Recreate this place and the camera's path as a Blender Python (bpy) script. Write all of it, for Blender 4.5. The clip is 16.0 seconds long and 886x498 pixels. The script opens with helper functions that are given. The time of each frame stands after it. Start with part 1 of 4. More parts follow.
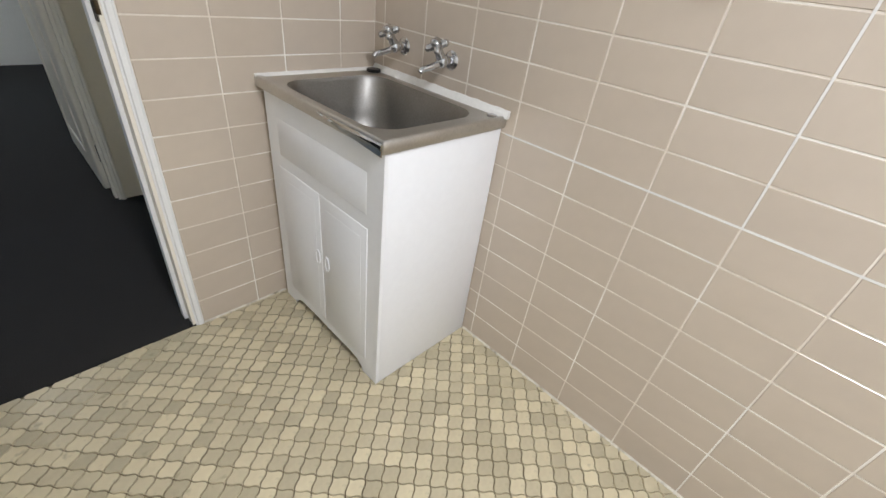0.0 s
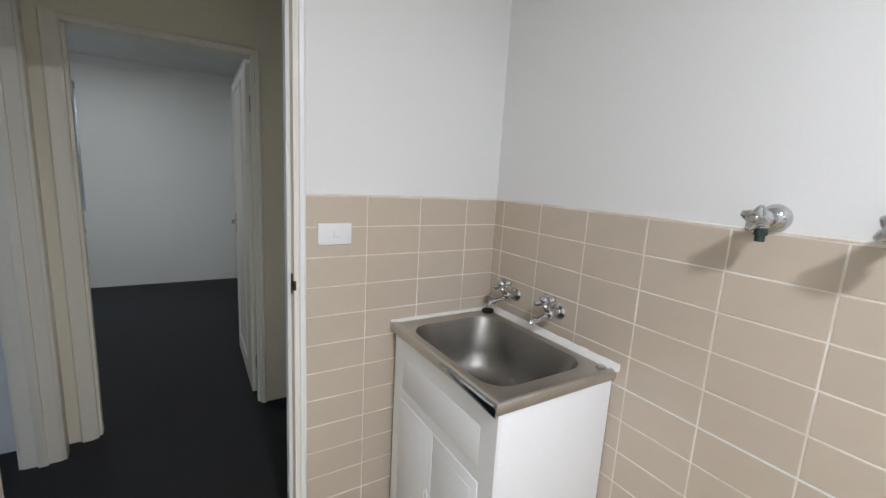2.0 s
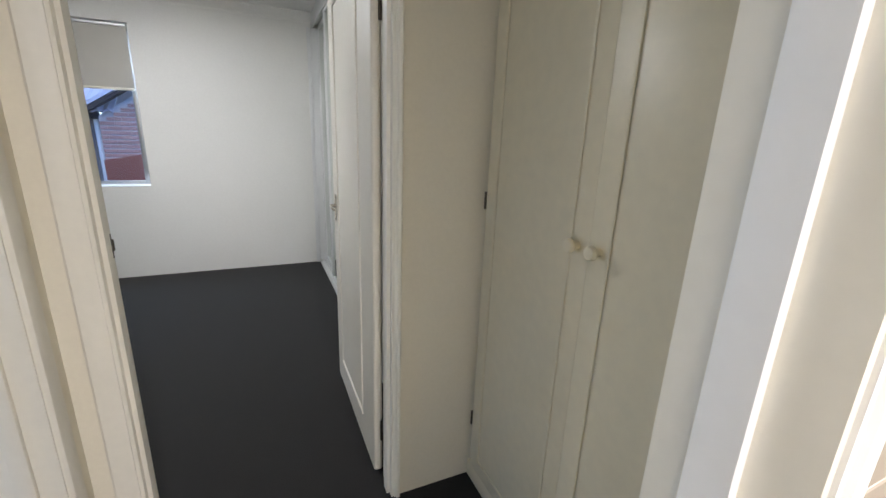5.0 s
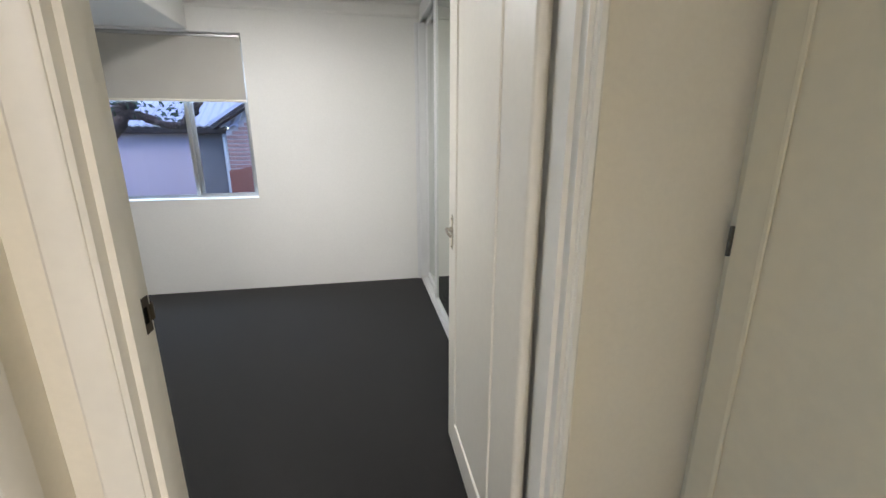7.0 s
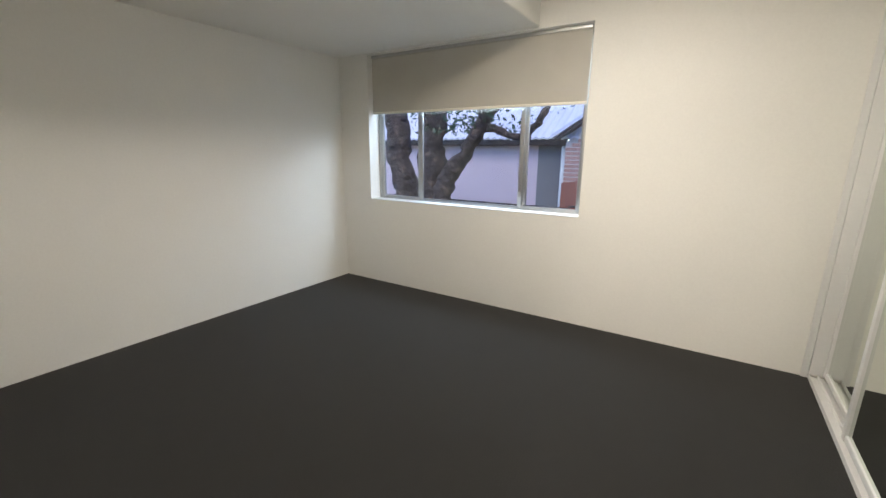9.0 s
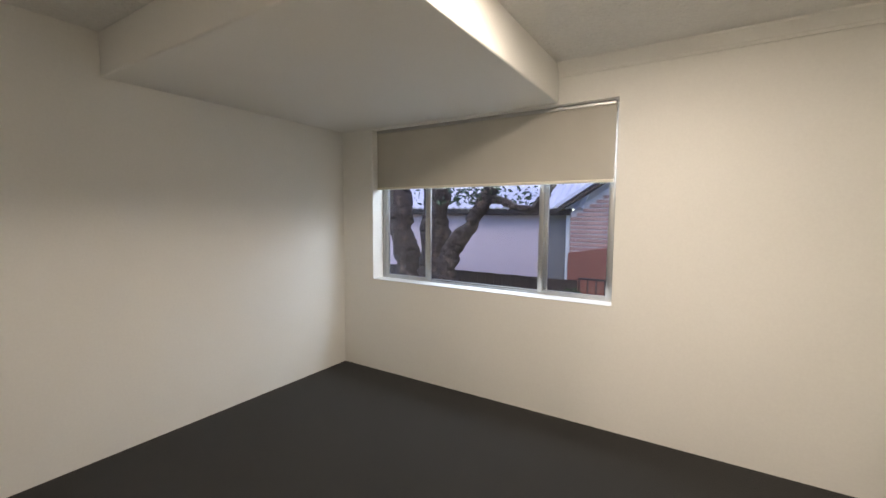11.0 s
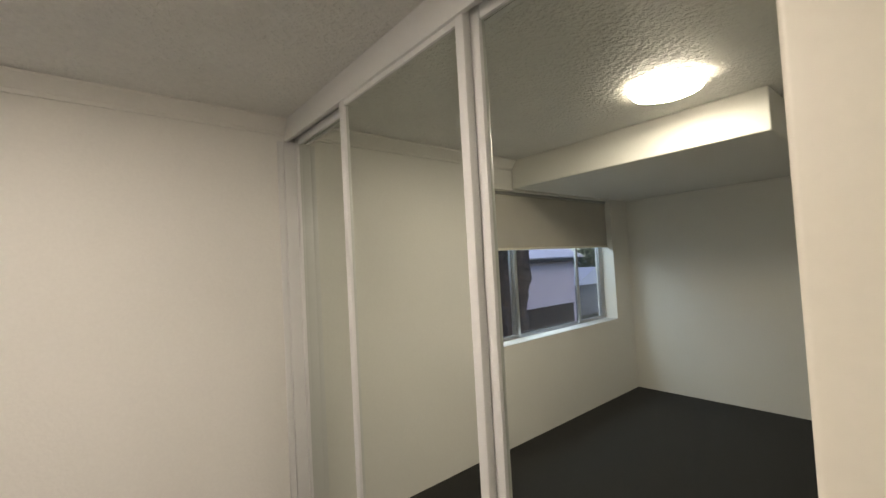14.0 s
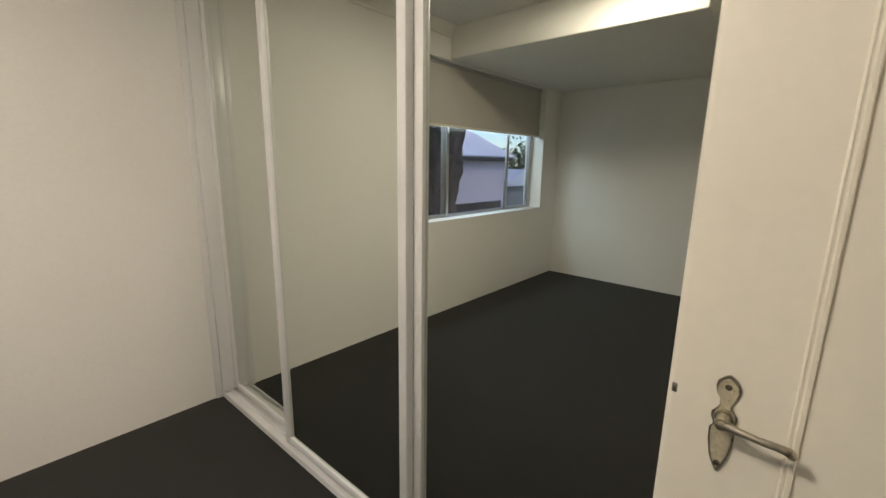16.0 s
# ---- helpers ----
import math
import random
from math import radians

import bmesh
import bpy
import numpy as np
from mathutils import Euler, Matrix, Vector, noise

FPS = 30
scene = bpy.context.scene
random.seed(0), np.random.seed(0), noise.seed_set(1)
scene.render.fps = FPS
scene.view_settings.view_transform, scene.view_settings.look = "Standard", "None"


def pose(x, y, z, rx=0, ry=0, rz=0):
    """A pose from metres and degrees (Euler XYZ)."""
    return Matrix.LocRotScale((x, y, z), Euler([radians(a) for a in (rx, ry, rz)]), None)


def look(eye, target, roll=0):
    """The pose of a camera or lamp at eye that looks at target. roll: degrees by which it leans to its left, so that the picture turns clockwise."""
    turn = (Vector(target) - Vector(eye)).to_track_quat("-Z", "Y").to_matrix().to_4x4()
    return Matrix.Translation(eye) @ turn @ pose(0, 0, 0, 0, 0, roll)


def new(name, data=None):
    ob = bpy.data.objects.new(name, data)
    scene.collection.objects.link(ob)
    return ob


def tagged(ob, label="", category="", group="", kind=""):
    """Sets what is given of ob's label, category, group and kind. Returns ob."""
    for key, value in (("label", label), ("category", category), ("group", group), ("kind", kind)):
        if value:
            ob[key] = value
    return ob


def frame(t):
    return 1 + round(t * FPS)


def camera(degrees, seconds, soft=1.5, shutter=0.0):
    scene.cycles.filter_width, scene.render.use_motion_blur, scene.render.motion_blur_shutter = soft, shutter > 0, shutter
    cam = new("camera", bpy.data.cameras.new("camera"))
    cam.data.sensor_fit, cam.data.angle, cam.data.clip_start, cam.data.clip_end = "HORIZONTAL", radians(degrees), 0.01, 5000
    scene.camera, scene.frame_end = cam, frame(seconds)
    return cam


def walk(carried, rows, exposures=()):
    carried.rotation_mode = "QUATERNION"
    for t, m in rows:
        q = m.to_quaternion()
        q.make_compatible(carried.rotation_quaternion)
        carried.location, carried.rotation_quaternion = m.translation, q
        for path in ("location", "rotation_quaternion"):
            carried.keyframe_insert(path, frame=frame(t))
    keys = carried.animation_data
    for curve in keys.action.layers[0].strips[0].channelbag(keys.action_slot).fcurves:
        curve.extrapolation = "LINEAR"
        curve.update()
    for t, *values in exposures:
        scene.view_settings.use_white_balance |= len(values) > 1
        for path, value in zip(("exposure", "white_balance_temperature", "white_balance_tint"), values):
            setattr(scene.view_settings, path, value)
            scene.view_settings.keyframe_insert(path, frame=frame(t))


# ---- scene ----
cam = camera(94.1, 16.0)
PATH = [
    (0, (-1.05, -1.375, 1.218), (0.212, -0.294, 0.106), 8.1),
    (0.5, (-1.019, -1.393, 1.269), (0.235, -0.12, 0.371), 6.0),
    (1, (-1.011, -1.413, 1.383), (0.341, -0.055, 0.81), 4.0),
    (1.5, (-1.035, -1.417, 1.437), (0.253, 0.068, 1.07), 3.0),
    (2, (-1.104, -1.38, 1.431), (-0.069, 0.297, 1.087), 3.2),
    (2.5, (-1.158, -1.263, 1.416), (-0.413, 0.555, 1.043), 3.3),
    (3, (-1.18, -0.973, 1.41), (-0.686, 0.929, 1.039), 3.4),
    (3.5, (-1.18, -0.639, 1.411), (-0.766, 1.285, 1.056), 2.9),
    (6, (-1.161, 0.102, 1.39), (-0.195, 1.722, 0.725), 2.5),
    (6.5, (-1.146, 0.259, 1.389), (-0.607, 2.084, 0.774), 0.8),
    (7, (-1.165, 0.47, 1.381), (-0.795, 2.364, 0.855), 0.0),
    (7.5, (-1.216, 0.711, 1.384), (-1.007, 2.632, 0.87), -0.5),
    (8, (-1.176, 0.925, 1.368), (-1.395, 2.848, 0.865), -1.0),
    (8.5, (-1.17, 1.107, 1.353), (-1.855, 2.921, 0.862), 0.2),
    (9, (-1.284, 1.272, 1.332), (-2.328, 2.913, 0.866), 0.5),
    (11.5, (-1.598, 1.596, 1.487), (-2.616, 3.314, 1.37), -0.6),
    (12, (-1.597, 1.677, 1.519), (-2.309, 3.541, 1.368), -1.4),
    (12.5, (-1.582, 1.821, 1.53), (-1.897, 3.791, 1.387), -2.2),
    (13, (-1.458, 1.937, 1.52), (-1.227, 3.922, 1.464), -1.4),
    (13.5, (-1.469, 1.993, 1.559), (-0.573, 3.78, 1.61), -1.7),
    (14, (-1.466, 2.004, 1.572), (-0.175, 3.53, 1.645), -3.1),
    (14.5, (-1.443, 1.993, 1.546), (0.005, 3.372, 1.541), -2.9),
    (15, (-1.464, 2.013, 1.471), (0.016, 3.352, 1.346), -1.9),
    (15.5, (-1.432, 2.009, 1.4), (0.06, 3.317, 1.15), -0.4),
    (16, (-1.45, 2.004, 1.353), (0.038, 3.277, 0.945), 0.9),
]
EXPOSURES = [(0, 0.05, 6500, 10), (0.5, 0.0, 6450, 10), (1.0, -0.17, 6300, 10), (1.5, -0.22, 6400, 10), (2.5, 0.15, 6400, 11), (3.5, 0.22, 6300, 12), (6, 1.48, 7100, 15), (6.5, 1.27, 7050, 15), (7, 1.34, 7100, 15), (8, 1.42, 7600, 15), (9, 1.44, 8500, 15), (11.5, 1.17, 9300, 20), (12.5, 1.15, 9200, 19), (13.5, 1.02, 9100, 19), (14.5, 0.82, 9200, 19), (16, 0.88, 9200, 17)]
walk(cam, [(t, look(eye, target, roll)) for t, eye, target, roll in PATH], EXPOSURES)
SKY, SUN_W, BED_W, LAU_W, GLOW = 0.15, 0.9, 12.0, 35.0, 14.0
WIN_W, SIDE_W = 13.0, 8.0

# ---- world and large lights ----
world = bpy.data.worlds.new("dusk")
scene.world = world
world.use_nodes = True
wn = world.node_tree
sky = wn.nodes.new("ShaderNodeTexSky")
sky.sky_type = "NISHITA"
sky.sun_disc = False
sky.dust_density = 0.1
sky.ozone_density = 5.0
sky.sun_elevation = radians(55)
sky.sun_rotation = radians(190)
cool = wn.nodes.new("ShaderNodeMix")
cool.data_type, cool.blend_type = "RGBA", "MULTIPLY"
cool.inputs["Factor"].default_value = 1.0
cool.inputs["B"].default_value = (0.62, 0.81, 1.15, 1)
wn.links.new(sky.outputs[0], cool.inputs["A"])
wn.links.new(cool.outputs["Result"], wn.nodes["Background"].inputs[0])
wn.nodes["Background"].inputs[1].default_value = SKY


def lamp(name, kind, m, power, color, size=0.3, shape="DISK"):
    data = bpy.data.lights.new(name, kind)
    data.energy, data.color = power, color
    if kind == "AREA":
        data.shape, data.size = shape, size
    ob = new(name, data)
    ob.matrix_world = m
    return ob


sun = bpy.data.lights.new("sun", "SUN")
sun.energy, sun.angle, sun.color = SUN_W, radians(30), (0.70, 0.82, 1.0)
new("sun", sun).matrix_world = pose(0, 0, 20, 35, 0, 15)
lamp("bedroom_lamp_light", "AREA", pose(-1.93, 2.86, 2.4035), BED_W, (0.85, 0.925, 1.0), 0.33)
lamp("laundry_lamp_light", "AREA", pose(-0.90, -2.08, 2.4035), LAU_W, (0.90, 0.925, 1.0), 0.24)


def sky_light(name, m, power, w, h):
    """Stands in for the sky's light in an opening."""
    ob = lamp(name, "AREA", m, power, (0.44, 0.68, 1.0), w, "RECTANGLE")
    ob.data.size_y = h
    return ob


sky_light("window_daylight", pose(-2.9, 4.80, 1.98, -47, 0, -6), WIN_W, 1.3, 0.34)
sky_light("side_room_daylight", pose(-4.60, 0.42, 1.2, 0, -90, 55), SIDE_W, 1.9, 0.5)


# ---- materials ----
def principled(name):
    m = bpy.data.materials.new(name)
    m.use_nodes = True
    nt = m.node_tree
    return m, nt, nt.nodes["Principled BSDF"]


def surface(name, color, rough=0.5, metal=0.0, big=2.0, fine=60.0, vary=0.06, bump=0.15, depth=0.001, per_piece=0.0, stain=None, stain_at=0.62, spec=0.5):
    """A surface with large and fine variation of colour, roughness and relief."""
    m, nt, b = principled(name)
    N, L = nt.nodes.new, nt.links.new
    co = N("ShaderNodeTexCoord")
    n1, n2 = N("ShaderNodeTexNoise"), N("ShaderNodeTexNoise")
    n1.inputs["Scale"].default_value, n2.inputs["Scale"].default_value = big, fine
    n1.inputs["Detail"].default_value, n2.inputs["Detail"].default_value = 4, 5
    for n in (n1, n2):
        L(co.outputs["Object"], n.inputs["Vector"])
    add = N("ShaderNodeMath")
    add.operation = "ADD"
    L(n1.outputs[0], add.inputs[0])
    L(n2.outputs[0], add.inputs[1])
    last = add
    if per_piece:
        info, mul = N("ShaderNodeObjectInfo"), N("ShaderNodeMath")
        geo = N("ShaderNodeNewGeometry")
        both = N("ShaderNodeMath")
        both.operation = "ADD"
        L(info.outputs["Random"], both.inputs[0])
        L(geo.outputs["Random Per Island"], both.inputs[1])
        fract = N("ShaderNodeMath")
        fract.operation = "FRACT"
        L(both.outputs[0], fract.inputs[0])
        mul.operation = "MULTIPLY_ADD"
        L(fract.outputs[0], mul.inputs[0])
        mul.inputs[1].default_value = per_piece
        L(add.outputs[0], mul.inputs[2])
        last = mul
    ramp = N("ShaderNodeMapRange")
    ramp.inputs["From Min"].default_value = 0.6
    ramp.inputs["From Max"].default_value = 1.4 + per_piece
    L(last.outputs[0], ramp.inputs["Value"])
    mix = N("ShaderNodeMix")
    mix.data_type = "RGBA"
    mix.inputs["A"].default_value = (*[c * (1 - vary) for c in color], 1)
    mix.inputs["B"].default_value = (*[min(1, c * (1 + vary)) for c in color], 1)
    L(ramp.outputs[0], mix.inputs["Factor"])
    out = mix.outputs["Result"]
    if stain:
        n3 = N("ShaderNodeTexNoise")
        n3.inputs["Scale"].default_value = big * 2.7
        n3.inputs["Detail"].default_value = 6
        L(co.outputs["Object"], n3.inputs["Vector"])
        sr = N("ShaderNodeMapRange")
        sr.inputs["From Min"].default_value, sr.inputs["From Max"].default_value = stain_at, stain_at + 0.16
        L(n3.outputs[0], sr.inputs["Value"])
        m2 = N("ShaderNodeMix")
        m2.data_type = "RGBA"
        L(sr.outputs[0], m2.inputs["Factor"])
        L(out, m2.inputs["A"])
        m2.inputs["B"].default_value = (*stain, 1)
        out = m2.outputs["Result"]
    L(out, b.inputs["Base Color"])
    rr = N("ShaderNodeMapRange")
    rr.inputs["To Min"].default_value, rr.inputs["To Max"].default_value = max(0.02, rough * 0.85), min(1, rough * 1.15)
    L(n1.outputs[0], rr.inputs["Value"])
    L(rr.outputs[0], b.inputs["Roughness"])
    b.inputs["Metallic"].default_value = metal
    b.inputs["Specular IOR Level"].default_value = spec
    if bump:
        bp = N("ShaderNodeBump")
        bp.inputs["Strength"].default_value, bp.inputs["Distance"].default_value = bump, depth
        L(n2.outputs[0], bp.inputs["Height"])
        L(bp.outputs[0], b.inputs["Normal"])
    return m


WALL_WHITE = surface("white_wall_paint", (0.785, 0.785, 0.775), 0.55, big=1.3, fine=90, vary=0.02, bump=0.12, depth=0.0015)
CREAM_WALL = surface("cream_wall_paint", (0.85, 0.79, 0.655), 0.5, big=1.3, fine=90, vary=0.03, bump=0.12, depth=0.0015)
BED_WALL = surface("bedroom_wall_paint", (0.86, 0.845, 0.805), 0.6, big=1.2, fine=70, vary=0.03, bump=0.3, depth=0.002)
CEIL_FLAT = surface("flat_ceiling_paint", (0.80, 0.79, 0.77), 0.7, big=1.5, fine=80, vary=0.03, bump=0.15, depth=0.002)
CEIL_ROUGH = surface("stippled_ceiling", (0.82, 0.81, 0.78), 0.5, big=3, fine=48, vary=0.06, bump=1.0, depth=0.016)
TRIM = surface("gloss_cream_trim", (0.83, 0.785, 0.68), 0.42, big=3, fine=40, vary=0.03, bump=0.03, depth=0.0006)
TRIM_WHITE = surface("gloss_white_trim", (0.84, 0.84, 0.83), 0.36, big=3, fine=40, vary=0.02, bump=0.03, depth=0.0006)
CUPBOARD = surface("cream_cupboard_paint", (0.80, 0.69, 0.485), 0.38, big=2, fine=30, vary=0.05, bump=0.15, depth=0.001)
CARPET = surface("charcoal_carpet", (0.0215, 0.0204, 0.0196), 0.95, big=14, fine=230, vary=0.3, bump=0.9, depth=0.007, spec=0.2)
WALL_TILE = surface("beige_ceramic_tile", (0.56, 0.478, 0.388), 0.2, big=5, fine=25, vary=0.05, bump=0.06, depth=0.001, per_piece=0.5)
CARPET.node_tree.nodes["Principled BSDF"].inputs["Sheen Weight"].default_value = 0.075
CARPET.node_tree.nodes["Principled BSDF"].inputs["Sheen Roughness"].default_value = 0.45
GROUT = surface("white_grout", (0.72, 0.65, 0.56), 0.85, big=1.6, fine=140, vary=0.12, bump=0.4, depth=0.001, stain=(0.86, 0.83, 0.77), stain_at=0.46)
MOSAIC = surface("olive_cream_mosaic", (0.575, 0.505, 0.345), 0.3, big=9, fine=60, vary=0.27, bump=0.3, depth=0.001, per_piece=2.4, stain=(0.33, 0.29, 0.19), stain_at=0.62)
FLOOR_GROUT = surface("dirty_floor_grout", (0.17, 0.13, 0.068), 0.9, big=6, fine=120, vary=0.3, bump=0.4, depth=0.001, stain=(0.15, 0.12, 0.07), stain_at=0.55)
LAMINATE = surface("white_enamel_panel", (0.86, 0.87, 0.89), 0.3, big=3, fine=50, vary=0.02, bump=0.05, depth=0.0006)
STEEL = surface("brushed_stainless", (0.57, 0.555, 0.525), 0.36, 1.0, big=9, fine=160, vary=0.12, bump=0.12, depth=0.0006)
# Bowl metal: about half the colour value of the rim's STEEL, slightly rougher.
BOWL_STEEL = surface("dark_bowl_steel", (0.29, 0.278, 0.26), 0.43, 1.0, big=9, fine=160, vary=0.15, bump=0.1, depth=0.0006)
POLISHED = surface("polished_steel", (0.55, 0.55, 0.54), 0.05, 1.0, big=9, fine=60, vary=0.05, bump=0.02, depth=0.0003)
CHROME = surface("worn_chrome", (0.55, 0.555, 0.565), 0.14, 1.0, big=20, fine=80, vary=0.1, bump=0.05, depth=0.0005)
SILICONE = surface("white_sealant", (0.80, 0.785, 0.75), 0.45, big=15, fine=60, vary=0.06, bump=0.5, depth=0.003)
FOOT_SEAL = surface("grubby_sealant", (0.66, 0.62, 0.53), 0.6, big=7, fine=60, vary=0.25, bump=0.5, depth=0.003, stain=(0.26, 0.22, 0.15), stain_at=0.53)
BLACK_RUBBER = surface("black_rubber", (0.012, 0.012, 0.013), 0.45, big=20, fine=90, vary=0.2)
LATCH_SHADE = surface("painted_latch_shade", (0.010, 0.009, 0.008), 0.95, big=20, fine=90, vary=0.2, spec=0.05)
GREEN_THREAD = surface("green_tarnished_thread", (0.032, 0.05, 0.046), 0.5, 0.3, big=30, fine=120, vary=0.4, bump=0.4)
PLASTIC = surface("white_plastic", (0.83, 0.83, 0.84), 0.3, big=10, fine=60, vary=0.01, bump=0.02)
BRASS_OLD = surface("aged_nickel", (0.42, 0.385, 0.315), 0.36, 0.9, big=30, fine=140, vary=0.25, bump=0.15, depth=0.0006, stain=(0.10, 0.085, 0.06), stain_at=0.6)
BRASS_DARK = surface("dull_brass", (0.085, 0.064, 0.038), 0.42, 0.9, big=30, fine=140, vary=0.3, bump=0.15, depth=0.0006)
PALE_BRASS = surface("worn_pale_brass", (0.66, 0.60, 0.45), 0.45, 0.45, big=60, fine=160, vary=0.2, bump=0.3, depth=0.001, stain=(0.16, 0.13, 0.08), stain_at=0.64)
DARK_METAL = surface("dark_bronze", (0.12, 0.10, 0.075), 0.45, 0.8, big=30, fine=120, vary=0.3, bump=0.2)
ALU = surface("anodised_aluminium", (0.50, 0.50, 0.50), 0.38, 0.85, big=10, fine=90, vary=0.08, bump=0.05)
ROBE_WHITE = surface("white_powder_coat", (0.80, 0.80, 0.79), 0.32, big=5, fine=60, vary=0.02, bump=0.03)
BLIND = surface("beige_roller_fabric", (0.56, 0.53, 0.475), 0.85, big=4, fine=260, vary=0.07, bump=0.3, depth=0.001)
BARK = surface("fig_bark", (0.060, 0.038, 0.032), 0.9, big=3, fine=16, vary=0.6, bump=1.0, depth=0.04, stain=(0.29, 0.185, 0.135), stain_at=0.57)
LEAF = surface("dark_green_leaf", (0.035, 0.075, 0.03), 0.5, big=3, fine=20, vary=0.4, bump=0.1, per_piece=0.8)
RENDER_PINK = surface("pale_pink_render", (0.66, 0.51, 0.535), 0.85, big=0.8, fine=30, vary=0.07, bump=0.3, depth=0.004)
# Grey of the shed, and of the shade painted on the house wall's end.
GREY_SHADE_AND_SHED = surface("grey_shade_and_shed", (0.19, 0.18, 0.185), 0.85, big=0.8, fine=30, vary=0.1, bump=0.3, depth=0.004)
BRICK_RED = surface("red_brick_paint", (0.33, 0.105, 0.075), 0.85, big=1.5, fine=20, vary=0.2, bump=0.3, depth=0.005)
SALMON = surface("salmon_brick", (0.50, 0.28, 0.24), 0.8, big=3, fine=25, vary=0.2, bump=0.3, depth=0.003, per_piece=0.8)
MORTAR = surface("pale_mortar", (0.74, 0.65, 0.62), 0.9, big=3, fine=40, vary=0.1, bump=0.3)
ROOF_METAL = surface("galvanised_roofing", (0.72, 0.68, 0.74), 0.45, 0.2, big=0.9, fine=12, vary=0.12, bump=0.1)
GUTTER = surface("dark_gutter_paint", (0.045, 0.03, 0.03), 0.5, big=3, fine=30, vary=0.2)
FENCE = surface("dark_fence_boards", (0.045, 0.027, 0.025), 0.85, big=2, fine=20, vary=0.3, bump=0.4, depth=0.004)
EARTH = surface("garden_soil", (0.06, 0.055, 0.035), 0.95, big=0.7, fine=12, vary=0.5, bump=0.8, depth=0.04)

MIRROR, _mt, _mb = principled("silvered_mirror")
_mb.inputs["Base Color"].default_value = (0.695, 0.73, 0.675, 1)
_mb.inputs["Metallic"].default_value = 1.0
_mb.inputs["Roughness"].default_value = 0.0
GLASS, _gt, _gb = principled("clear_glass")
_gb.inputs["Base Color"].default_value = (0.93, 0.96, 0.97, 1)
_gb.inputs["Roughness"].default_value = 0.0
_gb.inputs["Transmission Weight"].default_value = 1.0
_gb.inputs["IOR"].default_value = 1.45


def glowing(name, color, strength):
    m, nt, b = principled(name)
    b.inputs["Base Color"].default_value = (0.9, 0.9, 0.9, 1)
    b.inputs["Emission Color"].default_value = (*color, 1)
    b.inputs["Emission Strength"].default_value = strength
    return m


DIFFUSER = glowing("lit_diffuser", (0.92, 0.96, 1.0), GLOW)


# ---- mesh helpers ----
def box(bm, x0, x1, y0, y1, z0, z1, bev=0.0, seg=2):
    m = Matrix.LocRotScale(((x0 + x1) / 2, (y0 + y1) / 2, (z0 + z1) / 2), None, (abs(x1 - x0), abs(y1 - y0), abs(z1 - z0)))
    vs = bmesh.ops.create_cube(bm, size=1, matrix=m)["verts"]
    if bev:
        es = list({e for v in vs for e in v.link_edges})
        bmesh.ops.bevel(bm, geom=es, offset=bev, segments=seg, affect="EDGES", profile=0.5)
    return bm


def cyl(bm, a, b, r0, r1=None, seg=20, caps=True):
    a, b = Vector(a), Vector(b)
    d = b - a
    m = Matrix.Translation((a + b) / 2) @ d.to_track_quat("Z", "Y").to_matrix().to_4x4()
    bmesh.ops.create_cone(bm, cap_ends=caps, segments=seg, radius1=r0, radius2=r0 if r1 is None else r1, depth=d.length, matrix=m)
    return bm


def ball(bm, c, r, scale=(1, 1, 1), u=16, v=10):
    bmesh.ops.create_uvsphere(bm, u_segments=u, v_segments=v, radius=r, matrix=Matrix.LocRotScale(c, None, scale))
    return bm


def lathe(bm, profile, m, seg=24):
    """Turns (radius, height) pairs round the z axis of m."""
    rings = []
    for r, h in profile:
        rings.append([bm.verts.new(m @ Vector((r * math.cos(k * math.tau / seg), r * math.sin(k * math.tau / seg), h))) for k in range(seg)])
    for a, b in zip(rings, rings[1:]):
        for k in range(seg):
            bm.faces.new((a[k], a[(k + 1) % seg], b[(k + 1) % seg], b[k]))
    bm.faces.new(rings[-1])
    bm.faces.new(rings[0][::-1])
    return bm


def tube(bm, pts, radii, seg=12):
    """A tapering tube along points."""
    rings = []
    pts = [Vector(p) for p in pts]
    whole = pts[-1] - pts[0]
    ref = min((Vector((1, 0, 0)), Vector((0, 1, 0)), Vector((0, 0, 1))), key=lambda a: abs(a.dot(whole)))
    for i, p in enumerate(pts):
        d = (pts[min(i + 1, len(pts) - 1)] - pts[max(i - 1, 0)]).normalized()
        u = d.cross(ref).normalized()
        v = d.cross(u)
        r = radii[i] if isinstance(radii, (list, tuple)) else radii
        rings.append([bm.verts.new(p + (u * math.cos(k * math.tau / seg) + v * math.sin(k * math.tau / seg)) * r) for k in range(seg)])
    for a, b in zip(rings, rings[1:]):
        for k in range(seg):
            bm.faces.new((a[k], a[(k + 1) % seg], b[(k + 1) % seg], b[k]))
    bm.faces.new(rings[-1])
    bm.faces.new(rings[0][::-1])
    return bm


def prism(bm, outline, m, depth):
    """An outline in the xy plane of m, extruded along its z."""
    lo = [bm.verts.new(m @ Vector((x, y, 0))) for x, y in outline]
    hi = [bm.verts.new(m @ Vector((x, y, depth))) for x, y in outline]
    n = len(lo)
    bm.faces.new(lo[::-1])
    bm.faces.new(hi)
    for k in range(n):
        bm.faces.new((lo[k], lo[(k + 1) % n], hi[(k + 1) % n], hi[k]))
    return bm


def finish(bm, name, material, smooth=35):
    bmesh.ops.recalc_face_normals(bm, faces=bm.faces)
    me = bpy.data.meshes.new(name)
    bm.to_mesh(me)
    bm.free()
    me.materials.append(material)
    if smooth:
        me.shade_smooth()
        me.set_sharp_from_angle(angle=radians(smooth))
    return me


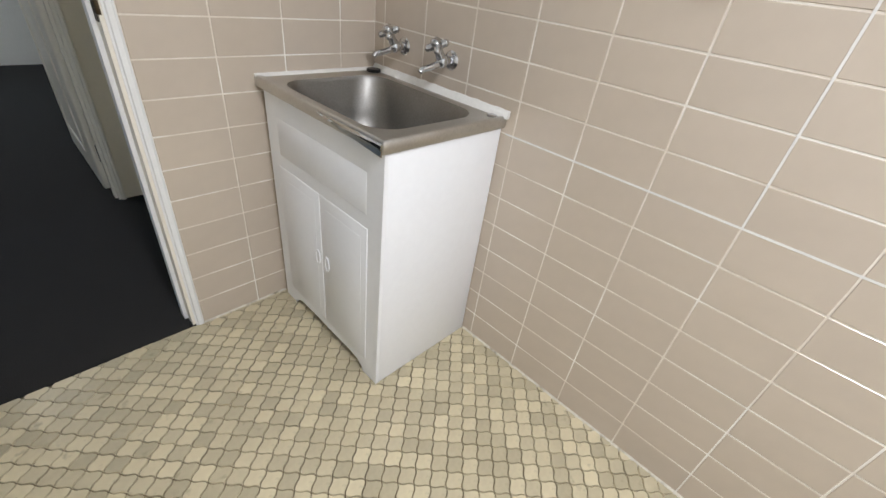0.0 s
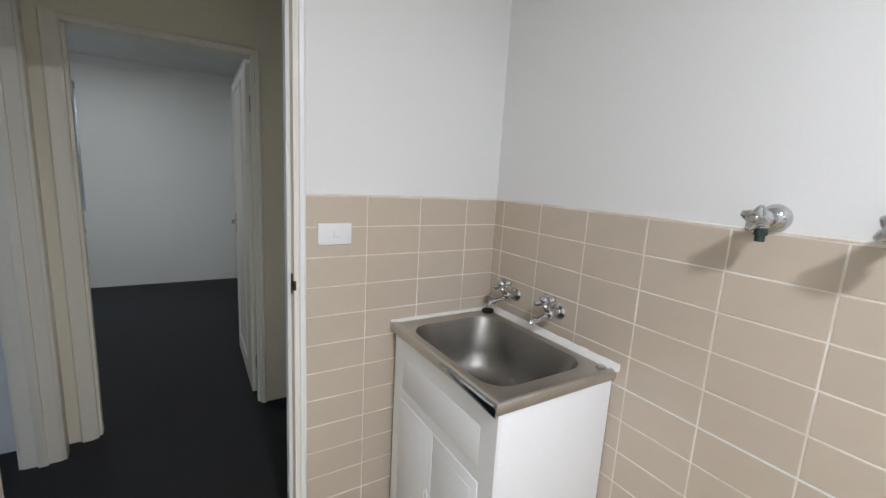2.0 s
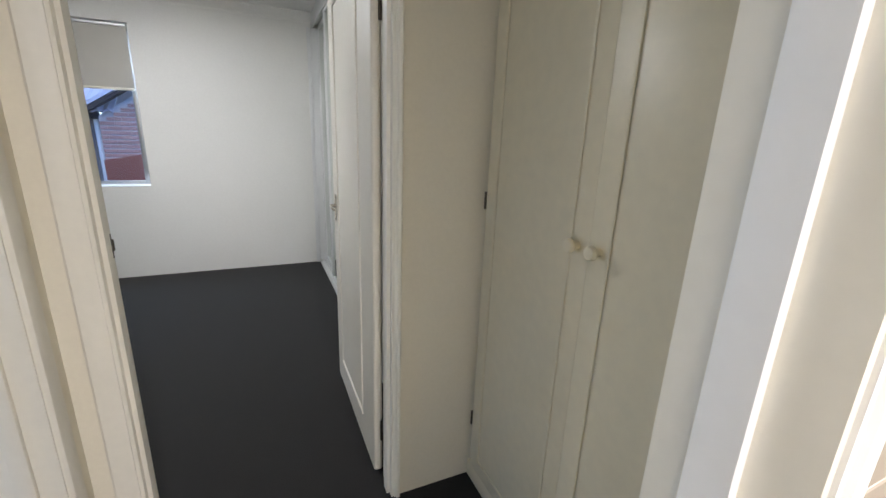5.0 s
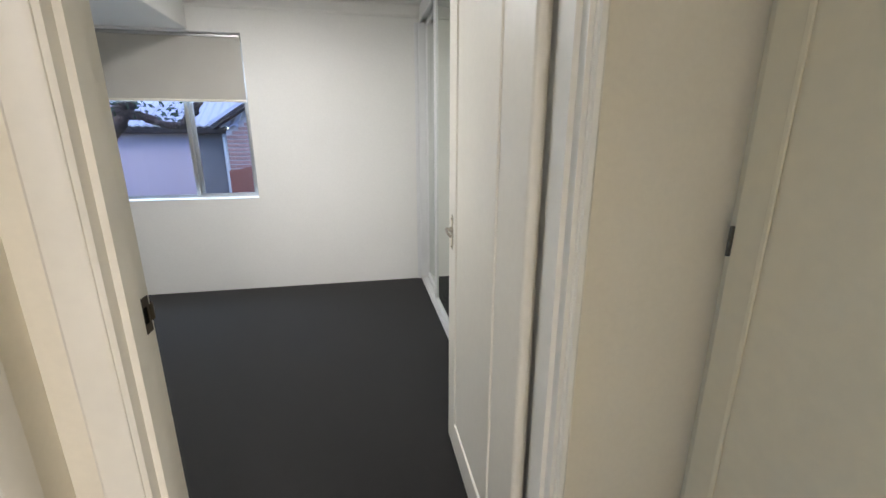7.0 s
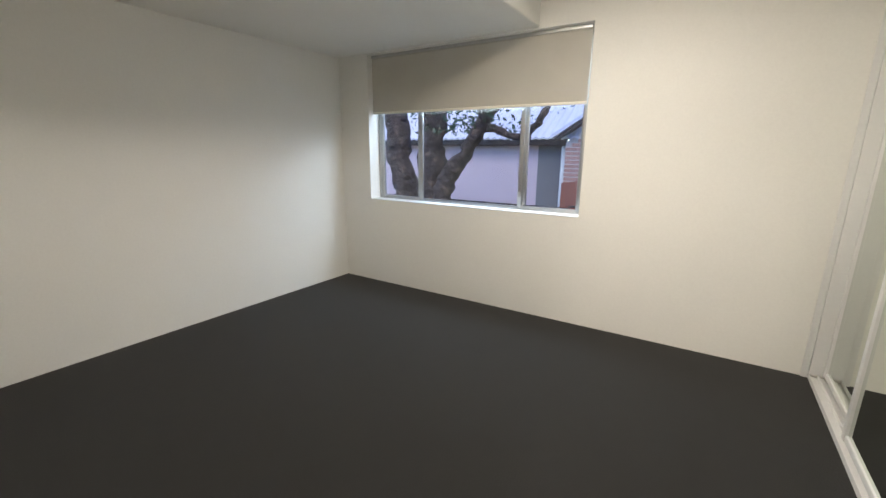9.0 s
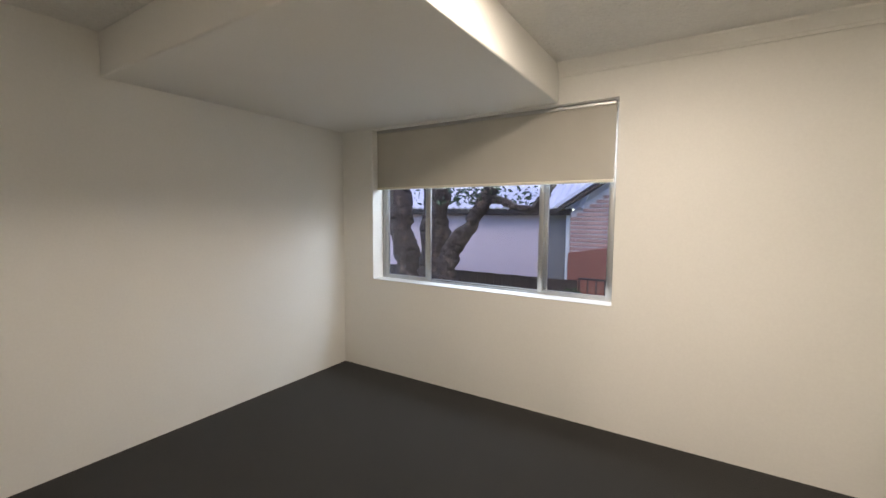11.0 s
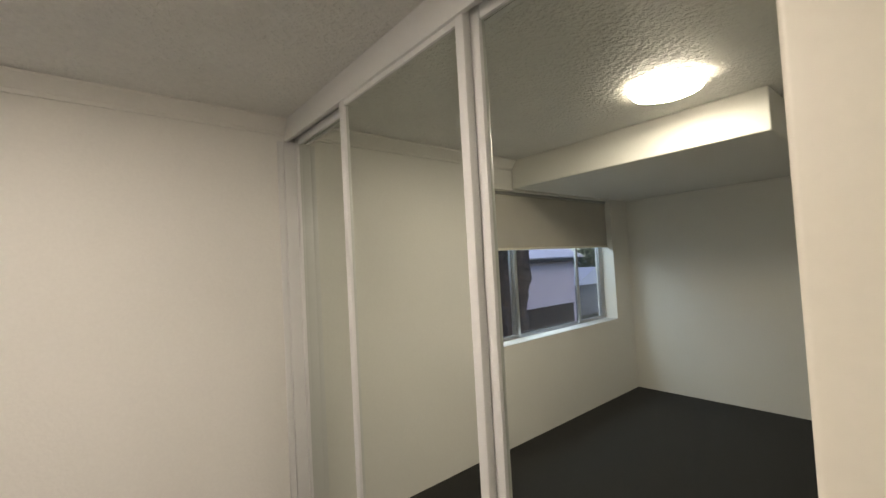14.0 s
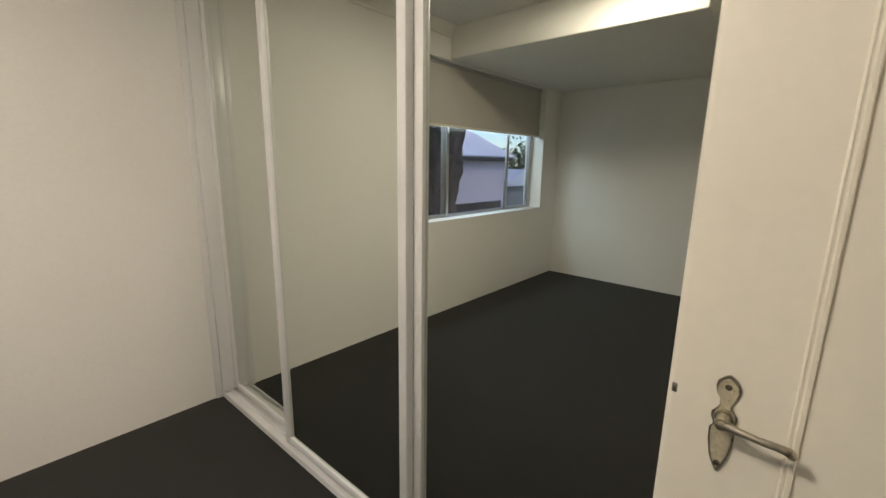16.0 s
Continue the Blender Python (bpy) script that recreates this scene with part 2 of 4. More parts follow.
def part(name, bm, material, parent=None, label="", smooth=35):
    ob = new(name, finish(bm, name, material, smooth))
    if parent:
        ob.parent = parent
        ob.matrix_parent_inverse = parent.matrix_basis.inverted()
    return tagged(ob, label)


def thing(name, place, label, category, group="", kind=""):
    ob = new(name)
    ob.location = place
    ob.empty_display_size = 0.1
    return tagged(ob, label, category, group, kind)


def structure(name, bm, material, label, category, smooth=35):
    return tagged(part(name, bm, material, None, "", smooth), label, category, "", "structure")


B = bmesh.new

# ---- the plan ----
CEIL = 2.45
LX0, LX1, LY0 = -2.05, 0.0, -3.0           # laundry
DW = 0.125                                  # laundry door wall: y 0 to DW
LD0, LD1, HEAD = -1.60, -0.82, 2.03         # laundry door opening
HY1 = 1.160                                 # hall side of the bedroom wall
BY0 = 1.268                                 # bedroom side of it
BD0, BD1, BHEAD = -1.566, -0.785, 2.015      # bedroom door opening
CUPX = -0.45                                # face of the hall cupboard
HX0 = -1.68                                 # hall's west wall
WY = 4.39                                   # window wall
BX0 = -4.50                                 # bedroom's west wall
RX = -0.61                                  # face of the wardrobe
WX0, WX1, WZ0, WZ1 = -4.13, -2.072, 0.848, 2.19
BULK_X, BULK_Y, BULK_Z = -2.456, 2.545, 2.200

# floors
structure("floor_laundry", box(B(), LX0, LX1, LY0, -0.006, -0.6, -0.006), FLOOR_GROUT, "olive mosaic laundry floor with dirty grout", "floor")
structure("floor_carpet", box(B(), -4.7, 0.2, -0.006, WY + 0.01, -0.6, 0.004, 0.003), CARPET, "charcoal wall-to-wall carpet in hall and bedroom", "floor")

# laundry walls
bm = B()
box(bm, LD1, LX1 + 0.15, 0, DW, 0, CEIL)
box(bm, LX0 - 0.15, LD0, 0, DW, 0, CEIL)
box(bm, LD0, LD1, 0, DW, HEAD, CEIL)
structure("wall_laundry_door", bm, WALL_WHITE, "white painted laundry wall above beige tiles", "wall")
structure("wall_laundry_east", box(B(), LX1, LX1 + 0.15, LY0, 0, 0, CEIL), WALL_WHITE, "white painted laundry wall above beige tiles", "wall")
structure("wall_laundry_west", box(B(), LX0 - 0.15, LX0, LY0, 0, 0, CEIL), WALL_WHITE, "plain white laundry wall", "wall")
structure("wall_laundry_south", box(B(), LX0 - 0.15, LX1 + 0.15, LY0 - 0.15, LY0, 0, CEIL), WALL_WHITE, "plain white laundry wall", "wall")
structure("ceiling_laundry", box(B(), LX0 - 0.15, LX1 + 0.15, LY0 - 0.15, DW, CEIL, CEIL + 0.2), CEIL_FLAT, "flat white laundry ceiling", "ceiling")

# hall walls
bm = B()
box(bm, LD1 + 0.02, CUPX, DW, DW + 0.004, 0, CEIL)
box(bm, LD0 - 0.2, LD0 - 0.02, DW, DW + 0.004, 0, CEIL)
box(bm, LD0 - 0.02, LD1 + 0.02, DW, DW + 0.004, HEAD + 0.02, CEIL)
structure("wall_hall_south", bm, CREAM_WALL, "cream painted hall side of the laundry wall", "wall")
bm = B()
box(bm, BD1, 0.2, HY1, BY0, 0, CEIL)
box(bm, HX0 - 0.13, BD0, HY1, BY0, 0, CEIL)
box(bm, BD0, BD1, HY1, BY0, BHEAD, CEIL)
structure("wall_bedroom_door", bm, CREAM_WALL, "cream wall between hall and bedroom", "wall")
bm = B()
box(bm, HX0 - 0.13, HX0, 1.05, HY1, 0, CEIL)
box(bm, HX0 - 0.13, HX0, DW, 1.04, 2.03, CEIL)
structure("wall_hall_west", bm, CREAM_WALL, "cream hall wall round a side doorway", "wall")
structure("wall_side_room_north", box(B(), -4.7, HX0 - 0.13, HY1 + 0.045, BY0, 0, CEIL), BED_WALL, "white side room wall in bluish daylight", "wall")
structure("ceiling_hall", box(B(), -4.7, 0.2, DW, BY0, CEIL, CEIL + 0.2), CEIL_FLAT, "shaded flat hall ceiling", "ceiling")
bm = B()
box(bm, -4.7, -4.55, DW, HY1 + 0.045, 0, 0.15)
box(bm, -4.7, -4.55, DW, HY1 + 0.045, 2.2, CEIL)
structure("wall_side_room", bm, BED_WALL, "plain wall with an opening in the side room", "wall")
structure("wall_side_room_south", box(B(), -4.7, LX0 - 0.15, 0, DW, 0, CEIL), BED_WALL, "plain white side room wall", "wall")

# bedroom walls
bm = B()
box(bm, BX0, WX0, WY, WY + 0.23, -0.1, CEIL)
box(bm, WX1, 0.2, WY, WY + 0.23, -0.1, CEIL)
box(bm, WX0, WX1, WY, WY + 0.23, -0.1, WZ0)
box(bm, WX0, WX1, WY, WY + 0.23, WZ1, CEIL)
structure("wall_window", bm, BED_WALL, "cream bedroom wall with a wide window recess", "wall")
structure("wall_bedroom_west", box(B(), BX0 - 0.2, BX0, BY0, WY + 0.23, -0.1, CEIL), BED_WALL, "plain cream bedroom wall", "wall")
structure("wall_bedroom_east", box(B(), 0.05, 0.2, BY0, WY, 0, CEIL), BED_WALL, "plain wall behind the wardrobe", "wall")
structure("wall_bedroom_nib", box(B(), RX, 0.05, BY0, 1.98, 0, CEIL), BED_WALL, "cream wall beside the wardrobe", "wall")
structure("wall_bedroom_south", box(B(), BX0, BD0 - 0.02, BY0, BY0 + 0.012, 0, CEIL), BED_WALL, "cream bedroom wall beside the door", "wall")
structure("ceiling_bedroom", box(B(), BX0 - 0.2, 0.2, BY0, WY + 0.23, CEIL, CEIL + 0.2), CEIL_ROUGH, "stippled off-white bedroom ceiling", "ceiling")
structure("bulkhead", box(B(), BX0, BULK_X, BULK_Y, WY, BULK_Z, CEIL, 0.012, 3), BED_WALL, "lowered flat ceiling box along the bedroom wall", "bulkhead")

# cornice on the window wall
bm = B()
prism(bm, [(0, 0), (0.062, 0), (0.062, -0.012), (0.050, -0.022), (0.026, -0.050), (0.018, -0.066), (0.012, -0.066), (0.012, -0.086), (0, -0.086)], Matrix(((0, 0, 1, BULK_X), (-1, 0, 0, WY), (0, 1, 0, CEIL), (0, 0, 0, 1))), RX - BULK_X)
structure("cornice", bm, BED_WALL, "small cream plaster cornice above the window wall", "cornice", 50)


def architrave(name, x0, x1, y0, y1, head, material, out, label, wide=0.058, narrow=0.058, lining=None):
    """Jamb lining and moulded architraves of a doorway in a wall across y; out: y faces that carry architraves."""
    t = thing(name, (x0, y0, 0), label, "door frame", "", "structure")
    part("jamb", box(B(), x0 - 0.02, x0 + 0.004, y0 - 0.004, y1 + 0.004, 0, head), lining or material, t)
    part("jamb", box(B(), x1 - 0.004, x1 + 0.02, y0 - 0.004, y1 + 0.004, 0, head), lining or material, t)
    part("head_jamb", box(B(), x0, x1, y0 - 0.004, y1 + 0.004, head - 0.004, head + 0.02), material, t)
    for face in out:
        s = -1 if face == y0 else 1
        def moulded(w):
            return [(0, 0), (w, 0), (w, 0.012), (w - 0.006, 0.016), (w * 0.3, 0.014), (w * 0.18, 0.009), (0, 0.008)]
        for side, x, w in ((-1, x0 - 0.006, wide), (1, x1 + 0.006, narrow)):
            bm = B()
            m = Matrix(((side, 0, 0, x), (0, s, 0, face), (0, 0, 1, 0), (0, 0, 0, 1)))
            prism(bm, moulded(w), m, head + 0.006 + narrow)
            part("architrave", bm, material, t)
        bm = B()
        m = Matrix(((0, 0, 1, x0 - 0.006), (0, s, 0, face), (1, 0, 0, head + 0.006), (0, 0, 0, 1)))
        prism(bm, moulded(narrow), m, x1 - x0 + 0.012)
        part("head_architrave", bm, material, t)
    return t


laundry_frame = architrave("door_frame_laundry", LD0, LD1, 0, DW, HEAD, TRIM_WHITE, (0,), "white painted timber door frame of the laundry", 0.038, 0.026, TRIM)
part("door_stop", box(B(), LD1 - 0.016, LD1 - 0.004, 0.045, 0.085, 0, HEAD - 0.004), TRIM_WHITE, laundry_frame)
part("door_stop", box(B(), LD0 + 0.004, LD0 + 0.016, 0.045, 0.085, 0, HEAD - 0.004), TRIM_WHITE, laundry_frame)
bedroom_frame = architrave("door_frame_bedroom", BD0, BD1, HY1, BY0, BHEAD, TRIM, (HY1,), "cream painted timber door frame of the bedroom", 0.058, 0.022)
part("door_stop", box(B(), BD0 + 0.004, BD0 + 0.016, HY1 + 0.02, HY1 + 0.06, 0, BHEAD - 0.004), TRIM, bedroom_frame)
part("door_stop", box(B(), BD1 - 0.016, BD1 - 0.004, HY1 + 0.02, HY1 + 0.06, 0, BHEAD - 0.004), TRIM, bedroom_frame)

# side doorway's lining at the hall's west end
t = thing("door_frame_side_room", (HX0, 1.04, 0), "cream moulded frame of the side doorway", "door frame", "", "structure")
part("jamb", box(B(), HX0 - 0.134, HX0 + 0.004, 1.020, 1.042, 0, 2.03), TRIM, t)
part("door_stop", box(B(), HX0 - 0.08, HX0 - 0.045, 1.006, 1.020, 0, 2.03, 0.002), TRIM, t)
part("architrave", box(B(), HX0 + 0.001, HX0 + 0.018, 1.026, 1.084, 0, 2.08, 0.004), TRIM, t)
part("architrave", box(B(), HX0 - 0.150, HX0 - 0.131, 1.026, 1.084, 0, 2.08, 0.004), TRIM, t)


def strike(place, side, frame_thing, name, lip):
    """Strike plate let into a jamb; side: +1 faces +x; lip: the way its lip points along y."""
    x, y, z = place
    bm = B()
    for y0, y1, z0, z1 in ((-0.0145, -0.007, -0.034, 0.034), (0.007, 0.0145, -0.034, 0.034), (-0.007, 0.007, -0.034, -0.016), (-0.007, 0.007, 0.016, 0.034)):
        box(bm, x, x + side * 0.002, y + y0, y + y1, z + z0, z + z1)
    p = part(name, bm, BRASS_DARK, frame_thing, "worn brass strike plate")
    # Near-black panel in the plate's opening paints the shade of a hole.
    part("latch_hole_panel", box(B(), x + side * 0.0003, x + side * 0.0008, y - 0.007, y + 0.007, z - 0.016, z + 0.016), LATCH_SHADE, p, "black panel painted as the shade of the latch hole")
    bm = B()
    rings = []
    for out, along in ((0.0008, 0.013), (0.0026, 0.020), (0.0020, 0.026), (-0.0010, 0.030), (-0.0060, 0.032)):
        rings.append([bm.verts.new((x + side * (out + dx), y + lip * along, z + dz)) for dx, dz in ((0, -0.016), (0.0016, -0.015), (0.0016, 0.015), (0, 0.016))])
    for a, c in zip(rings, rings[1:]):
        for q in range(4):
            bm.faces.new((a[q], a[(q + 1) % 4], c[(q + 1) % 4], c[q]))
    bm.faces.new(rings[0][::-1])
    bm.faces.new(rings[-1])
    part("lip", bm, BRASS_DARK, p)


strike((LD1 - 0.0045, 0.024, 1.050), -1, laundry_frame, "strike_plate", -1)
strike((BD0 + 0.0045, BY0 - 0.019, 1.068), 1, bedroom_frame, "strike_plate", 1)

# ---- doors ----
PLATE_PROFILE = [(-0.074, 0.0), (-0.066, 0.006), (-0.050, 0.014), (-0.030, 0.0185), (-0.012, 0.0195), (-0.006, 0.015), (-0.002, 0.015), (0.006, 0.0195), (0.012, 0.0195), (0.020, 0.012), (0.026, 0.009), (0.034, 0.010), (0.042, 0.016), (0.052, 0.0185), (0.060, 0.016), (0.066, 0.009), (0.070, 0.0)]


def lever_handle(door, face_x, y, z, side, toward):
    """Lever on a waisted backplate, on a leaf face that looks along x; toward: the way the lever points along y."""
    out = [(w * 0.76, h) for h, w in PLATE_PROFILE] + [(-w * 0.76, h) for h, w in PLATE_PROFILE[-2:0:-1]]
    m = Matrix(((0, 0, side, face_x), (1, 0, 0, y), (0, 1, 0, z), (0, 0, 0, 1)))
    bm = B()
    prism(bm, out, m, 0.003)
    plate = part("backplate", bm, BRASS_OLD, door, "tarnished waisted backplate")
    bm = B()
    prism(bm, [(w * 0.82, h * 0.93) for w, h in out], Matrix(((0, 0, side, face_x + side * 0.003), (1, 0, 0, y), (0, 1, 0, z), (0, 0, 0, 1))), 0.0012)
    part("raised_ornament", bm, PALE_BRASS, plate, "worn pale brass face")
    bm = B()
    for dz in (0.053, -0.06):
        ball(bm, (face_x + side * 0.0045, y, z + dz), 0.0042, (0.5, 1, 1), 10, 6)
    part("screw", bm, DARK_METAL, plate)
    bm = B()
    z += 0.010
    cyl(bm, (face_x, y, z), (face_x + side * 0.010, y, z), 0.0125, 0.0110)
    cyl(bm, (face_x + side * 0.010, y, z), (face_x + side * 0.024, y, z), 0.0080)
    cyl(bm, (face_x + side * 0.020, y, z), (face_x + side * 0.029, y, z), 0.0092, 0.0080)
    ball(bm, (face_x + side * 0.029, y, z), 0.0062, (0.4, 1, 1), 12, 8)
    tube(bm, [(face_x + side * 0.024, y, z), (face_x + side * 0.029, y + toward * 0.018, z - 0.001), (face_x + side * 0.031, y + toward * 0.040, z - 0.002), (face_x + side * 0.031, y + toward * 0.058, z - 0.002), (face_x + side * 0.029, y + toward * 0.068, z - 0.004), (face_x + side * 0.024, y + toward * 0.072, z - 0.010)], [0.0068, 0.0050, 0.0046, 0.0050, 0.0058, 0.0062], 12)
    ball(bm, (face_x + side * 0.024, y + toward * 0.072, z - 0.010), 0.0062, (1, 1, 1), 12, 8)
    part("lever", bm, BRASS_OLD, door, "tarnished curved lever")


def door_leaf(name, hinge, free_y, thick, material, label, handle_side, mould_sides):
    """A leaf that stands along y at x = hinge[0] .. + thick, between hinge[1] and free_y."""
    x0, y0 = hinge
    ya, yb = sorted((y0, free_y))
    t = thing(name, (x0, y0, 0.012), label, "door", "", "structure")
    part("leaf", box(B(), x0, x0 + thick, ya, yb, 0.012, 2.0, 0.010, 5), material, t)
    for s in mould_sides:
        fx = x0 if s < 0 else x0 + thick
        i0, i1, z0, z1 = ya + (0.20 if handle_side < 0 else 0.14), yb - 0.1445, 0.17, 1.93
        prof = [(-0.0065, 0), (0.0065, 0), (0.006, 0.003), (0.004, 0.0045), (0.002, 0.003), (0.0005, 0.003), (-0.0015, 0.006), (-0.005, 0.0055), (-0.0065, 0.002)]
        bm = B()
        for ym in (i0, i1):
            prism(bm, prof, Matrix(((0, s, 0, fx), (1, 0, 0, ym), (0, 0, 1, z0 - 0.009), (0, 0, 0, 1))), z1 - z0 + 0.018)
        for zm in (z0, z1):
            prism(bm, prof, Matrix(((0, s, 0, fx), (0, 0, 1, i0), (1, 0, 0, zm), (0, 0, 0, 1))), i1 - i0)
        part("moulding", bm, material, t)
    return t


bed_door = door_leaf("door_bedroom", (-0.820, 1.298), 2.110, 0.036, TRIM, "open cream panelled door with a lever handle", -1, (-1,))
lever_handle(bed_door, -0.820, 2.038, 1.015, -1, -1)
part("latch", box(B(), -0.8206, -0.8185, 2.097, 2.104, 1.036, 1.050, 0.0008), BRASS_OLD, bed_door, "small metal latch tip")
for z in (0.22, 1.78):
    part("hinge", box(cyl(B(), (-0.792, 1.284, z - 0.045), (-0.792, 1.284, z + 0.045), 0.006, seg=10), -0.790, -0.7875, 1.272, 1.298, z - 0.045, z + 0.045), DARK_METAL, bed_door, "dark butt hinge")
laundry_door = door_leaf("door_laundry", (-1.588, -0.012), -0.785, 0.036, TRIM, "open cream panelled laundry door", 1, (1,))

# ---- hall cupboard ----
cup = thing("hall_cupboard", (CUPX, 0.64, 0), "tall cream built-in hall cupboard with small round knobs", "cupboard")
CX = CUPX
bm = B()
box(bm, CX + 0.02, 0.0, DW, HY1, 0, 0.06)
box(bm, CX + 0.012, CX + 0.03, DW, DW + 0.02, 0.06, CEIL)
box(bm, CX + 0.012, CX + 0.03, HY1 - 0.012, HY1, 0.06, CEIL)
box(bm, CX + 0.012, CX + 0.03, DW + 0.02, HY1 - 0.012, 2.43, CEIL)
box(bm, CX + 0.012, CX + 0.03, 0.597, 0.655, 0.06, 2.43)
box(bm, CX + 0.012, CX + 0.03, DW + 0.02, HY1 - 0.012, 1.97, 2.01)
part("carcass_frame", bm, CUPBOARD, cup)
part("back_panel", box(B(), -0.02, 0.0, DW, HY1, 0.06, CEIL), CUPBOARD, cup)
part("skirting", box(B(), CX - 0.004, CX + 0.02, DW, HY1, 0, 0.075, 0.003), CUPBOARD, cup)
for name, y0, y1, z0, z1 in (("cupboard_door", 0.6262, 1.130, 0.08, 1.985), ("cupboard_door", 0.150, 0.6258, 0.08, 1.985), ("upper_door", 0.6262, 1.130, 2.0, 2.425), ("upper_door", 0.150, 0.6258, 2.0, 2.425)):
    d = part(name, box(B(), CX - 0.008, CX + 0.012, y0, y1, z0, z1, 0.001), CUPBOARD, cup)
    bm = B()
    w, v = 0.058, (0.050 if y0 < 0.2 else 0.058)
    for a in ((y0 + v, y0 + v + 0.012, z0 + w, z1 - w), (y1 - w - 0.012, y1 - w, z0 + w, z1 - w), (y0 + v + 0.008, y1 - w - 0.008, z0 + w, z0 + w + 0.008), (y0 + v + 0.008, y1 - w - 0.008, z1 - w - 0.008, z1 - w)):
        box(bm, CX - 0.0125, CX - 0.008, *a, 0.002, 1)
    part("moulding", bm, CUPBOARD, d)
    hy = y1 + 0.004 if y1 > 1 else y0 - 0.003
    for z in ((z0 + 0.22, (z0 + z1) / 2 + 0.15, z1 - 0.12) if z1 < 2 else (z0 + 0.08, z1 - 0.08)):
        part("hinge", cyl(B(), (CX - 0.010, hy, z - 0.03), (CX - 0.010, hy, z + 0.03), 0.0045, seg=8), DARK_METAL, d, "dark pin hinge")
for y in (0.663, 0.589):
    bm = B()
    lathe(bm, [(0.004, 0), (0.010, 0.002), (0.008, 0.010), (0.010, 0.016), (0.0165, 0.022), (0.0185, 0.029), (0.015, 0.036), (0.007, 0.039)], Matrix(((0, 0, -1, CX - 0.008), (1, 0, 0, y), (0, 1, 0, 1.145), (0, 0, 0, 1))), 20)
    part("knob", bm, CUPBOARD, cup, "round cream knob")

# ---- bedroom window ----
win = thing("window_1", ((WX0 + WX1) / 2, 4.57, WZ0), "three-panel aluminium sliding window in a deep recess", "window", "", "structure")
FY0, FY1 = 4.528, 4.59
bm = B()
box(bm, WX0, WX1, FY0, FY1, WZ0, WZ0 + 0.014, 0.003)
box(bm, WX0, WX1, FY0, FY1, WZ1 - 0.03, WZ1, 0.003)
box(bm, WX0, WX0 + 0.03, FY0, FY1, WZ0 + 0.014, WZ1 - 0.03, 0.003)
box(bm, WX1 - 0.03, WX1, FY0, FY1, WZ0 + 0.014, WZ1 - 0.03, 0.003)
part("window_frame", bm, ALU, win)
for x0, x1, yy in ((WX0 + 0.03, -3.596, 4.534), (-3.668, -2.562, 4.562), (-2.625, WX1 - 0.03, 4.534)):
    bm = B()
    w, foot = 0.036, (0.024 if yy < 4.55 else 0.012)
    z0, z1 = WZ0 + 0.014, WZ1 - 0.03
    box(bm, x0, x0 + w, yy, yy + 0.022, z0, z1, 0.002)
    box(bm, x1 - w, x1, yy, yy + 0.022, z0, z1, 0.002)
    box(bm, x0 + w, x1 - w, yy, yy + 0.022, z0, z0 + foot, 0.002)
    box(bm, x0 + w, x1 - w, yy, yy + 0.022, z1 - w, z1, 0.002)
    s = part("sash", bm, ALU, win)
    g = part("pane", box(B(), x0 + w - 0.005, x1 - w + 0.005, yy + 0.009, yy + 0.013, z0 + foot - 0.004, z1 - w + 0.005), GLASS, s, smooth=0)
    g.visible_shadow = False
part("window_sill", box(B(), WX0, WX1, WY - 0.004, FY0, WZ0, WZ0 + 0.006, 0.002), TRIM_WHITE, win, "glossy white painted sill")

blind = thing("roller_blind", (-3.1, 4.46, 1.67), "beige fabric roller blind half lowered in the recess", "blind")
BX_L, BX_R = WX0 + 0.001, WX1 - 0.026
part("fabric", box(B(), BX_L, BX_R, 4.458, 4.4605, 1.675, 2.155), BLIND, blind, smooth=0)
part("bottom_rail", box(B(), BX_L, BX_R, 4.451, 4.467, 1.662, 1.684, 0.005), TRIM, blind)
bm = B()
cyl(bm, (BX_L, 4.485, 2.152), (BX_R, 4.485, 2.152), 0.028)
part("roller", bm, BLIND, blind)
part("headrail", box(B(), BX_L, BX_R, 4.448, 4.475, 2.165, 2.19, 0.003), ALU, blind, "grey head rail")
bm = B()
for k in range(46):
    ball(bm, (WX1 - 0.016, 4.47, 2.13 - k * 0.0125), 0.0042, u=8, v=6)
part("bead_chain", bm, PLASTIC, blind, "thin bead chain")

# ---- mirrored wardrobe ----
robe = thing("sliding_wardrobe", (RX, 3.2, 0), "built-in wardrobe with three sliding mirror doors in white frames", "wardrobe")
part("fascia", box(B(), RX - 0.004, RX + 0.016, 1.98, WY, 2.328, CEIL, 0.002), ROBE_WHITE, robe)
part("top_track", box(B(), RX + 0.016, RX + 0.10, 1.98, WY, 2.356, CEIL), ROBE_WHITE, robe)
bm = B()
box(bm, RX - 0.012, RX + 0.10, 1.98, WY, 0, 0.012, 0.002)
for x in (-0.012, 0.034, 0.084):
    box(bm, RX + x, RX + x + 0.006, 1.98, WY, 0.012, 0.034, 0.001, 1)
part("bottom_track", bm, ROBE_WHITE, robe)
part("side_jamb", box(B(), RX - 0.012, RX + 0.09, WY - 0.022, WY, 0.034, 2.328, 0.003), ROBE_WHITE, robe)
part("cover_strip", box(B(), RX - 0.046, RX - 0.013, WY - 0.012, WY, 0.0, 2.328, 0.002), ROBE_WHITE, robe)
part("side_jamb", box(B(), RX - 0.012, RX + 0.09, 1.98, 2.0, 0.034, 2.328, 0.003), ROBE_WHITE, robe)
part("back_panel", box(B(), 0.03, 0.05, 1.98, WY, 0, CEIL), ROBE_WHITE, robe)


